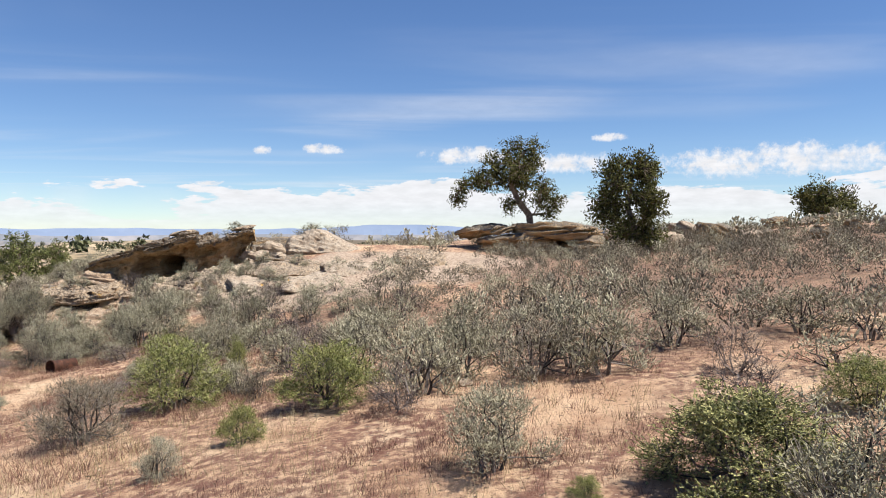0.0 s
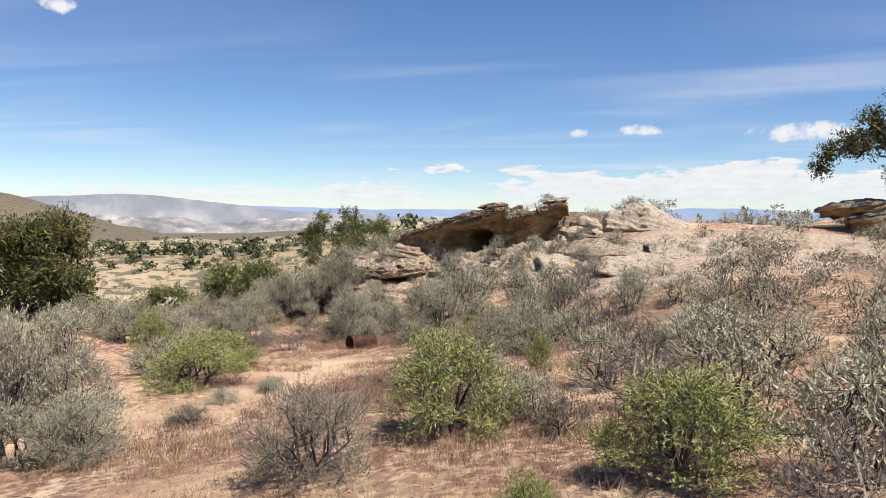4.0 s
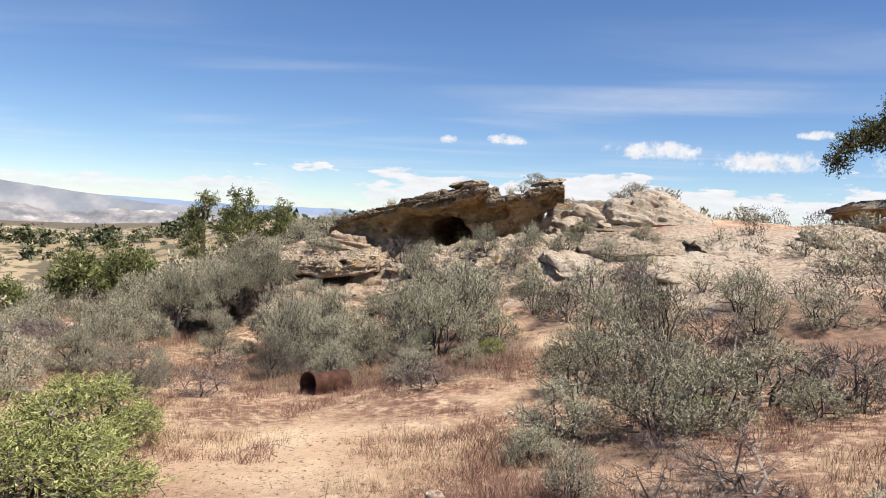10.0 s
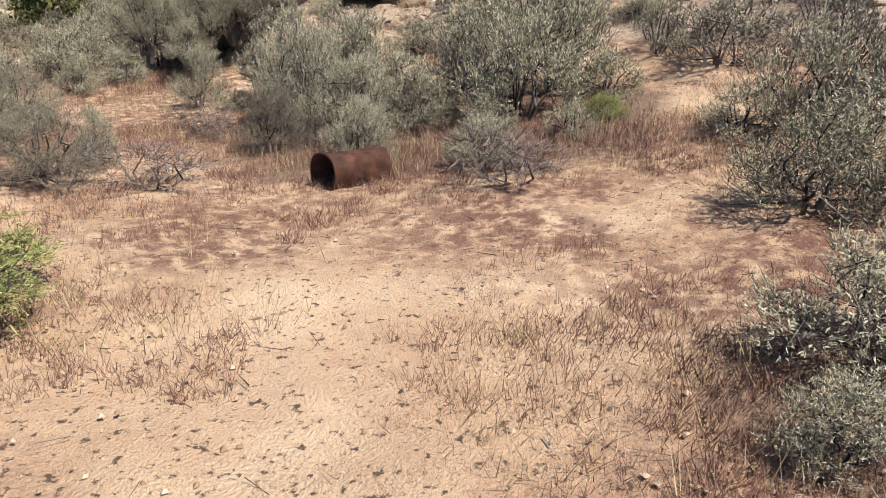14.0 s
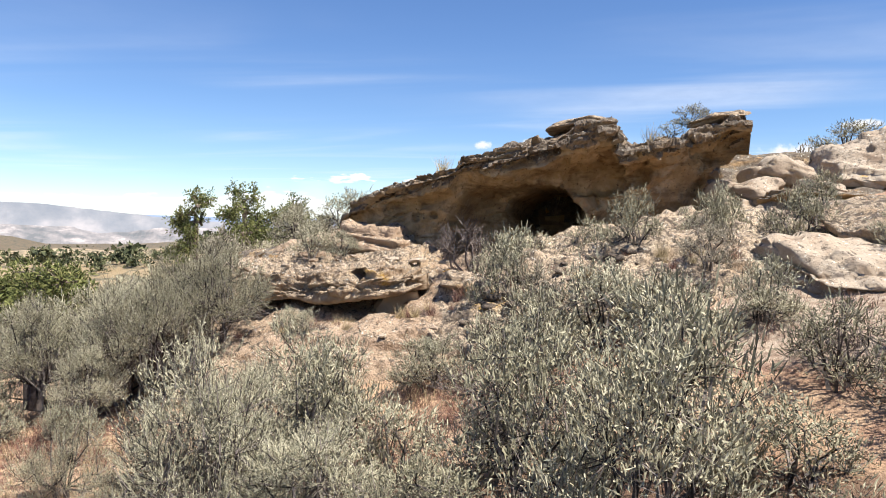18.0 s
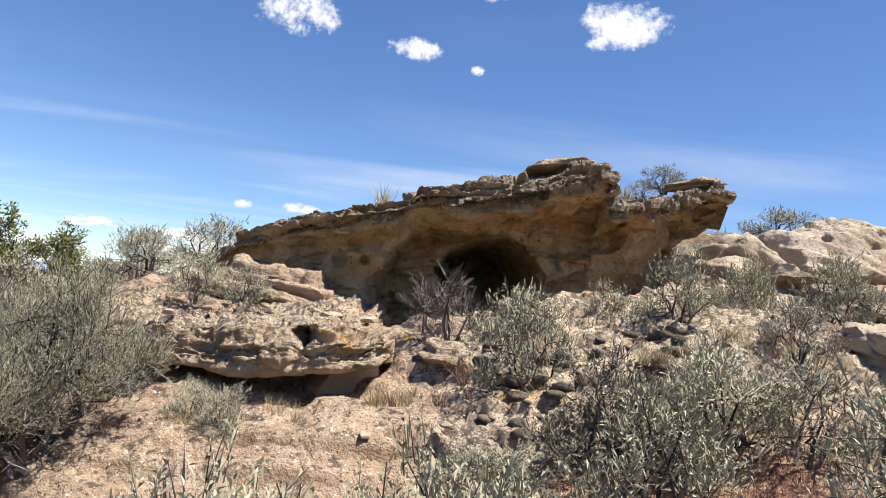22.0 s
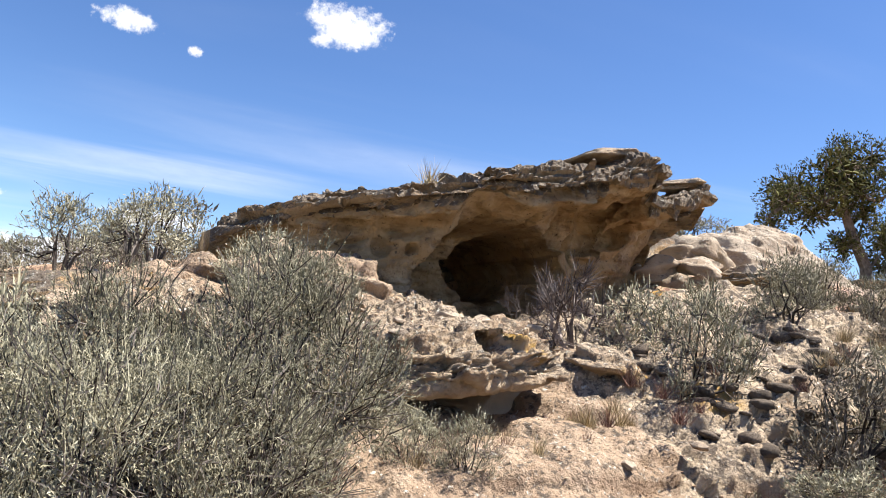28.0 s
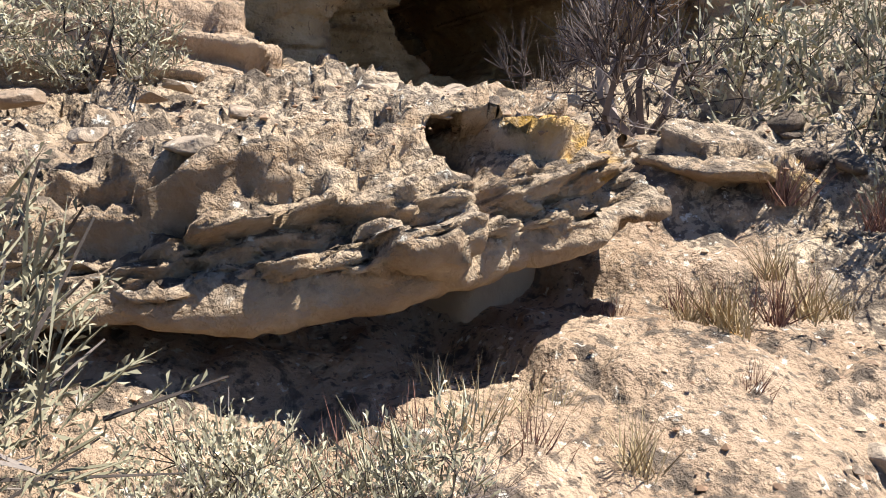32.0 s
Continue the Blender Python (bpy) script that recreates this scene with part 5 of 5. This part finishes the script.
for x, y, w, h in ((-5.0, 11.3, .6, .2), (-4.6, 11.75, .9, .4), (-5.75, 11.65, .35, .15), (-4.55, 13.0, .6, .35), (-4.75, 10.6, .8, .4)):
    shrub("dead_shrub", x, y, w, h, label="collapsed grey dead shrub lying on dry litter", sets=DEADS, group="dead shrubs")
rock("white_stone", (-5.98, 12.07, gz(-5.98, 12.07) + .03), (.13, .1, .07), 150, PALE, "pale rounded stone lying on the sand", level=4, cuts=5, power=3, rough=.05, strata=0)
rock("white_stone", (.24, 7.64, gz(.24, 7.64) + .03), (.16, .12, .1), 151, PALE, "pale stone lying on the sand", level=4, cuts=5, power=3, rough=.05, strata=0)

for k in range(70):
    x = random.uniform(-12.2, -6.6)
    y = float(curve(x, BENCH_LIP)) + random.uniform(.25, 1.0)
    z = float(curve(x, BENCH)) + float(curve(x, [(-10.2, 0), (-9.2, .2)])) * (y - float(curve(x, BENCH_LIP))) - .04
    if (x + 11.12) ** 2 + (y - 20.2) ** 2 < .36:
        continue
    w = random.uniform(.14, .34)
    tuft(x, y, z, w * .6, k, "small tuft of dry grass on the stone bench", "grass on the bench")

# further sagebrush, scattered as it grows
CLEAR = [(1.15, 5.1, .8), (-7.0, 12.6, 1.7), (-8.2, 13.6, 1.2), (-5.6, 9.6, 1.5), (-6.2, 8.0, 1.3), (-4.2, 8.5, 1.2), (-2.3, 6.9, 1.0), (-3.0, 5.3, 1.2), (-7.8, 10.0, 1.2), (-5.5, 11.2, 1.2), (1.0, 6.2, 1.0), (-.5, 5.5, 1.0), (-5.0, 6.5, 1.0), (-10.0, 14.2, .8), (-3.0, 12.9, 1.0), (-6.2, 14.9, 1.0), (-5.2, 14.5, .5), (0, 2.5, 1.6), (-9.0, 22.5, 2.2), (-11.5, 22.5, 2.0), (-3.5, 24, 1.7), (-8.5, 24, 2.5)]
CLEAR = np.array(CLEAR)
rng = np.random.default_rng(5)
count = 0
OUTER = []
for _ in range(20000):
    if count >= 1050:
        break
    x, y = rng.uniform(-24, 18), rng.uniform(3, 34)
    if math.hypot(x + 3, y - 16) > 22 or (x + 8) ** 2 + (y - 23.5) ** 2 < 6 or ((-7 < x < 2 and 20.8 < y < 26 or -7 < x < 1 and 24 < y) and rng.random() < .9):
        continue
    if noise.noise(Vector((x * .25, y * .25, 4.0))) < -.1 - .5 * (y > 14):
        continue
    w = rng.uniform(.55, 1.35)
    if np.hypot(path_xy[:, 0] - x, path_xy[:, 1] - y).min() < .32 + w * .42 or (np.hypot(CLEAR[:, 0] - x, CLEAR[:, 1] - y) < CLEAR[:, 2] + w * .3).any():
        continue
    if any((x - a) ** 2 + (y - b) ** 2 < ((.25 if y < 14 else .23) * (w + c)) ** 2 for a, b, c in PLACED):
        continue
    h = w * rng.uniform(.6, .85)
    if np.hypot(path_xy[:, 0] - x, path_xy[:, 1] - y).min() > 6.5:
        OUTER.append((x, y))
        PLACED.append((x, y, w))
    elif rng.random() < (.12 if y < 14 else .26):
        shrub("dead_shrub", x, y, w, h * .8, label="bare grey dead shrub with tangled twigs", sets=DEADS, group="dead shrubs")
    else:
        shrub("sagebrush", x, y, w, h, label="grey-green sagebrush with woody grey stems")
    count += 1


def scatter(name, pts, rng, w0, w1, meshes, material, label):
    """Many plants too far or too many to count, joined into one mesh."""
    V, F, o = [], [], 0
    src = []
    for me in meshes:
        v = np.zeros(len(me.vertices) * 3)
        me.vertices.foreach_get("co", v)
        f = np.array([p.vertices[:] for p in me.polygons])
        src.append((v.reshape(-1, 3), f))
    for k, (x, y) in enumerate(pts):
        v, f = src[k % len(src)]
        w, a = rng.uniform(w0, w1), rng.uniform(0, 6.28)
        c, s = math.cos(a) * w, math.sin(a) * w
        q = np.stack([v[:, 0] * c - v[:, 1] * s + x, v[:, 0] * s + v[:, 1] * c + y, v[:, 2] * w * rng.uniform(.6, .9) + gz(x, y) - .03], 1)
        V.append(q), F.append(f + o)
        o += len(q)
    thing(name, mesh_of(name, np.concatenate(V), np.concatenate(F)), material, label=label, category="shrubs", kind="stuff")


rng = np.random.default_rng(8)
scatter("outer_sagebrush", OUTER[::4], rng, .75, 1.2, [m[1] for m in SAGES_FAR], SAGE_LEAF, "grey-green sagebrush covering the slopes around")
scatter("outer_grey_sagebrush", [p for k, p in enumerate(OUTER) if k % 4], rng, .75, 1.2, [m[1] for m in SAGES_FAR], GREY_LEAF, "grey-brown sagebrush covering the slopes around")
scatter("outer_stems", OUTER[::4], rng, .6, 1.0, [SAGES_FAR[0][0]], TWIG, "dark grey stems of the sagebrush on the slopes around")
pts = []
while len(pts) < 2100:
    a, r = rng.uniform(-1.9, 1.2), 16 * 6.5 ** rng.uniform(0, 1)
    if a > -.2 and rng.random() < .6:
        continue
    x, y = -4 + math.sin(a) * r, 14 + math.cos(a) * r
    if math.hypot(x + 3, y - 16) < 19.5 or noise.noise(Vector((x * .12, y * .12, 1.0))) < -.2:
        continue
    pts.append((x, y))
# Half the far sage takes the dark scrub colour, shade put into its leaves.
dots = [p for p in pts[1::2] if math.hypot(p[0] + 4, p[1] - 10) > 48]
scatter("far_shrubs", dots, rng, .6, 1.3, [m[1] for m in THIN], SCRUB, "low sagebrush in a darker, shaded leaf colour dotted over the distant slopes")
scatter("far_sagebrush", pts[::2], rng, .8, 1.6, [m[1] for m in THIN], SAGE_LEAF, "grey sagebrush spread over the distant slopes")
scatter("far_sagebrush_stems", pts[::30], rng, .8, 1.5, [THIN[0][0]], TWIG, "grey sagebrush stems on the distant slopes")


def far_trees():
    """Dots of dark scrub and small junipers over the far hills, one mesh."""
    rng = np.random.default_rng(9)
    P, W, L = [], [], []
    n = 0
    while n < 2300:
        a, r = radians(rng.uniform(-80, 45)), 62 * (10 ** rng.uniform(0, 1))
        x, y = math.sin(a) * r, math.cos(a) * r
        if math.hypot(x + 2, y - 17) < 75 or noise.noise(Vector((x * .02, y * .02, 2.0))) < -.1:
            continue
        s = rng.uniform(.5, 1.2) * (1.8 if rng.random() < .35 else .8)
        c = np.array([x, y, gz(x, y) + s * .35])
        m = 48
        P.append(c + unit(rng.normal(size=(m, 3)) + np.array([0, 0, .3])) * rng.uniform(.2, 1, (m, 1)) * s * np.array([.75, .75, .6]))
        W.append(rng.normal(size=(m, 3)) + np.array([0, 0, .4]))
        L.append(np.full(m, s * .34))
        n += 1
    L = np.concatenate(L)
    lv = leaf_quads(np.concatenate(P), np.concatenate(W), L, L * .95, rng)
    thing("far_scrub", mesh_of("far_scrub", *lv), SCRUB, label="dark green scrub dotted over the far hills", category="shrubs", kind="stuff")


far_trees()

# ---------------------------------------------------------------- dry grass and litter


def grass(name, count, seed, material, label, zone, height, width, lean, blades=8):
    rng = np.random.default_rng(seed)
    xs, ys = [], []
    while len(xs) < count:
        i = rng.integers(len(path_xy))
        x, y = path_xy[i] + rng.normal(size=2) * zone
        x -= rng.uniform(-1, 1)
        y += rng.uniform(0, 4)
        k = noise.noise(Vector((x * .55, y * .55, seed))) + .5 * noise.noise(Vector((x * 2.0, y * 2.0, seed)))
        bare = math.exp(-((x + 7.3) ** 2 + (y - 13.5) ** 2) / 2.6) + math.exp(-((x + 7.2) ** 2 + (y - 8.6) ** 2) / 2.5)
        if k < -.05 + .45 * bare or (y > 21.3 and x < -5):
            continue
        xs.append(x), ys.append(y)
    x, y = np.array(xs), np.array(ys)
    z = ground_height(x, y)
    base = np.repeat(np.stack([x, y, z], 1), blades, 0)
    n = len(base)
    base[:, :2] += rng.normal(size=(n, 2)) * .035
    way = np.stack([rng.normal(size=n) * lean, rng.normal(size=n) * lean, np.ones(n)], 1)
    way = unit(way) * (rng.uniform(.5, 1.1, n) * height * np.repeat(rng.uniform(.5, 1.2, count), blades))[:, None]
    side = unit(np.cross(way, rng.normal(size=(n, 3)))) * width / 2
    base[:, 2] -= .02
    v = np.stack([base - side, base + side, base + way], 1).reshape(-1, 3)
    thing(name, mesh_of(name, v, np.arange(3 * n).reshape(n, 3)), material, label=label, category="grass", kind="stuff")


grass("red_cheatgrass", 19000, 21, DRY, "reddish dry cheatgrass covering the sand", 2.4, .13, .005, .45, 10)
def litter_grass():
    """Dark red dead stalks over the litter round the fallen shrubs."""
    rng = np.random.default_rng(23)
    spots_at = np.array([(-4.8, 10.5), (-4.2, 11.2), (-3.4, 10.2), (-8.8, 17.4), (-7.2, 17.6), (-7.4, 16.2), (-5.5, 12.3), (-5.6, 11.3), (-5.2, 13.0)])
    n = 56000
    c = spots_at[rng.integers(len(spots_at), size=n // 13)] + rng.normal(size=(n // 13, 2)) * .6
    c = np.repeat(c, 13, 0) + rng.normal(size=(n // 13 * 13, 2)) * .04
    n = len(c)
    base = np.concatenate([c, ground_height(c[:, 0], c[:, 1])[:, None] - .02], 1)
    way = unit(np.stack([rng.normal(size=n) * .6, rng.normal(size=n) * .6, np.ones(n)], 1)) * rng.uniform(.03, .13, (n, 1))
    side = unit(np.cross(way, rng.normal(size=(n, 3)))) * .0017
    thing("dead_stalks", mesh_of("dead_stalks", np.stack([base - side, base + side, base + way], 1).reshape(-1, 3), np.arange(3 * n).reshape(n, 3)), DRY, label="dark reddish dead stalks over the litter", category="grass", kind="stuff")


litter_grass()
grass("dry_grass", 5000, 22, STRAW, "pale straw-coloured dry grass on the sand", 2.2, .2, .005, .4, 6)


def debris():
    rng = np.random.default_rng(31)
    n = 1500
    i = rng.integers(len(path_xy), size=n)
    xy = path_xy[i] + rng.normal(size=(n, 2)) * 1.8 + np.array([0, 1.5])
    z = ground_height(xy[:, 0], xy[:, 1])
    a = np.concatenate([xy, z[:, None] + .012], 1)
    way = unit(np.stack([rng.normal(size=n), rng.normal(size=n), rng.normal(size=n) * .18], 1))
    b = a + way * rng.uniform(.04, .2, n)[:, None]
    tw = sticks(a, b, rng.uniform(.0015, .004, n), .001)
    thing("fallen_twigs", mesh_of("fallen_twigs", *tw), TWIG, label="grey fallen twigs lying on the sand", category="twigs", kind="stuff")
    n = 13000
    i = rng.integers(len(path_xy), size=n)
    xy = path_xy[i] + rng.normal(size=(n, 2)) * 1.8 + np.array([0, 1.5])
    z = ground_height(xy[:, 0], xy[:, 1])
    c = np.concatenate([xy, z[:, None] + .004], 1)
    s = .004 + .013 * rng.random(n) ** 3
    corners = np.array([(1, 0, 0), (0, 1, 0), (-1, 0, 0), (0, -1, 0), (0, 0, .8), (0, 0, -.8)], float)
    v = c[:, None] + corners[None] * s[:, None, None] * rng.uniform(.6, 1.3, (n, 6, 1))
    tri = np.array([(0, 1, 4), (1, 2, 4), (2, 3, 4), (3, 0, 4), (1, 0, 5), (2, 1, 5), (3, 2, 5), (0, 3, 5)])
    f = (tri[None] + 6 * np.arange(n)[:, None, None]).reshape(-1, 3)
    thing("pebbles", mesh_of("pebbles", v.reshape(-1, 3), f), CLOD, label="small tan pebbles on the sand", category="pebbles", kind="stuff")


debris()


def rubble(name, pts, seed, count, label):
    """Grit and small flakes lying on a rock's upper side."""
    rng = np.random.default_rng(seed)
    c = pts[rng.integers(len(pts), size=count)] + rng.normal(size=(count, 3)) * np.array([.01, .01, .0])
    s = .003 + .01 * rng.random(count) ** 3
    c[:, 2] -= s * .15
    corners = np.array([(1, 0, 0), (0, 1, 0), (-1, 0, 0), (0, -1, 0), (0, 0, .6), (0, 0, -.6)], float)
    v = c[:, None] + corners[None] * s[:, None, None] * rng.uniform(.5, 1.4, (count, 6, 1))
    tri = np.array([(0, 1, 4), (1, 2, 4), (2, 3, 4), (3, 0, 4), (1, 0, 5), (2, 1, 5), (3, 2, 5), (0, 3, 5)])
    thing(name, mesh_of(name, v.reshape(-1, 3), (tri[None] + 6 * np.arange(count)[:, None, None]).reshape(-1, 3)), CLOD, label=label, category="pebbles", kind="stuff")


rubble("bench_grit", bench_points[(bench_points[:, 2] > -1.0) & (bench_points[:, 0] > -12.3) & (bench_points[:, 1] < 22.2)], 41, 5000, "tan grit and flakes lying on the stone bench")
rubble("ledge_grit", ledge_points[ledge_points[:, 2] > -.16], 42, 2500, "tan grit and flakes lying on the ledge")

# ---------------------------------------------------------------- the rusty can


def build_can():
    n, r, length, wall = 32, .17, .56, .006
    rings = [(0, r), (.0, r + .012), (.02, r + .012), (.03, r), (.16, r), (.17, r + .006), (.19, r + .006), (.2, r), (length, r), (length, .0), (length - .01, 0), (length - .01, r - wall), (.0, r - wall)]
    V = []
    for s, q in rings:
        for k in range(n):
            a = 2 * math.pi * k / n
            dent = 1 + .06 * math.sin(3 * a + 5 * s) - .05 * math.sin(2 * a + 1)
            V.append((s, math.cos(a) * q * dent, math.sin(a) * q * dent))
    F = [[i * n + k, i * n + (k + 1) % n, ((i + 1) % len(rings)) * n + (k + 1) % n, ((i + 1) % len(rings)) * n + k] for i in range(len(rings)) for k in range(n)]
    ob = thing("rusty_can", mesh_of("rusty_can", np.array(V), F, True), RUST, label="rusty dented steel can lying on its side, open end out", category="can")
    ob.matrix_world = pose(-8.58, 15.92, gz(-8.58, 15.92) + .1, 0, 3, 58)


build_can()

# ---------------------------------------------------------------- the distance


def pylon(az, r, height, label):
    a = radians(az)
    x, y = math.sin(a) * r, math.cos(a) * r
    root = thing("power_pylon", None, None, (x, y, gz(x, y)), label, "pylon")
    root.rotation_euler = (0, 0, -a)
    w = height * .16

    def bar(name, p, q, t):
        thing(name, mesh_of(name, *sticks(np.array([p], float), np.array([q], float), t, t * .8)), POLE, parent=root)
    for s in (-1, 1):
        bar("pole", (s * w, 0, -2), (s * w, 0, height), height * .018)
    bar("crossarm", (-w * 2.3, 0, height * .82), (w * 2.3, 0, height * .82), height * .014)
    bar("brace", (-w, 0, height * .45), (w, 0, height * .78), height * .008)
    bar("brace", (w, 0, height * .45), (-w, 0, height * .78), height * .008)
    for s in (-2.1, 0, 2.1):
        bar("insulator", (s * w, 0, height * .82), (s * w, 0, height * .72), height * .01)


pylon(-56.4, 590, 16, "wooden two-pole power pylon on top of the far hill")
pylon(-58.0, 690, 9, "small distant power pylon behind the hill")
pylon(-51.3, 640, 14, "distant power pylon behind the shoulder of the hill")


def ridge(name, r, az0, az1, crest, foot, seed, material, label, rows=10, jag=1.0):
    """A far ridge: a broad slope from its foot up to a worn crest and down behind."""
    n = 260
    V = []
    for j in range(rows + 2):
        k = min(1.0, j / (rows - 1)) if j < rows else 1.0 - .5 * (j - rows + 1)
        for i in range(n):
            az = az0 + (az1 - az0) * i / (n - 1)
            a = radians(az)
            d = r + (j - rows) * r * .012
            q = Vector((az * .22, j * .18, seed))
            top = math.tan(radians(crest(az) + noise.fractal(q, .9, 2.1, 5) * .09 * jag)) * r
            low = math.tan(radians(foot)) * r
            worn = noise.fractal(Vector((az * .9, j * .5, seed + 3)), .8, 2.0, 4) * r * .0022 * jag * (1 if j < rows else 0)
            V.append((math.sin(a) * d, math.cos(a) * d, low + (top - low) * k ** 1.3 + worn * (1 - k * .6)))
    F = [[j * n + i, j * n + i + 1, (j + 1) * n + i + 1, (j + 1) * n + i] for j in range(rows + 1) for i in range(n - 1)]
    thing(name, mesh_of(name, np.array(V), F, False), material, label=label, category="distance", kind="structure")


ridge("backdrop_mountains", 4700, -100, 80, lambda a: .55 + 1.15 * math.exp(-((a + 69) / 8) ** 2) + .35 * math.exp(-((a + 3) / 6) ** 2) + .2 * math.exp(-((a - 38) / 14) ** 2), -1.5, 1.0, MOUNT, "distant mountains on the horizon, coloured blue with haze")
ridge("backdrop_mesa", 4000, -75, 70, lambda a: 1.2 * math.exp(-((a + 48) / 10) ** 2) + .12 * math.exp(-((a + 12) / 10) ** 2) + .05, -3.0, 2.0, MESA, "far mesa, haze mixed into its grey-green")
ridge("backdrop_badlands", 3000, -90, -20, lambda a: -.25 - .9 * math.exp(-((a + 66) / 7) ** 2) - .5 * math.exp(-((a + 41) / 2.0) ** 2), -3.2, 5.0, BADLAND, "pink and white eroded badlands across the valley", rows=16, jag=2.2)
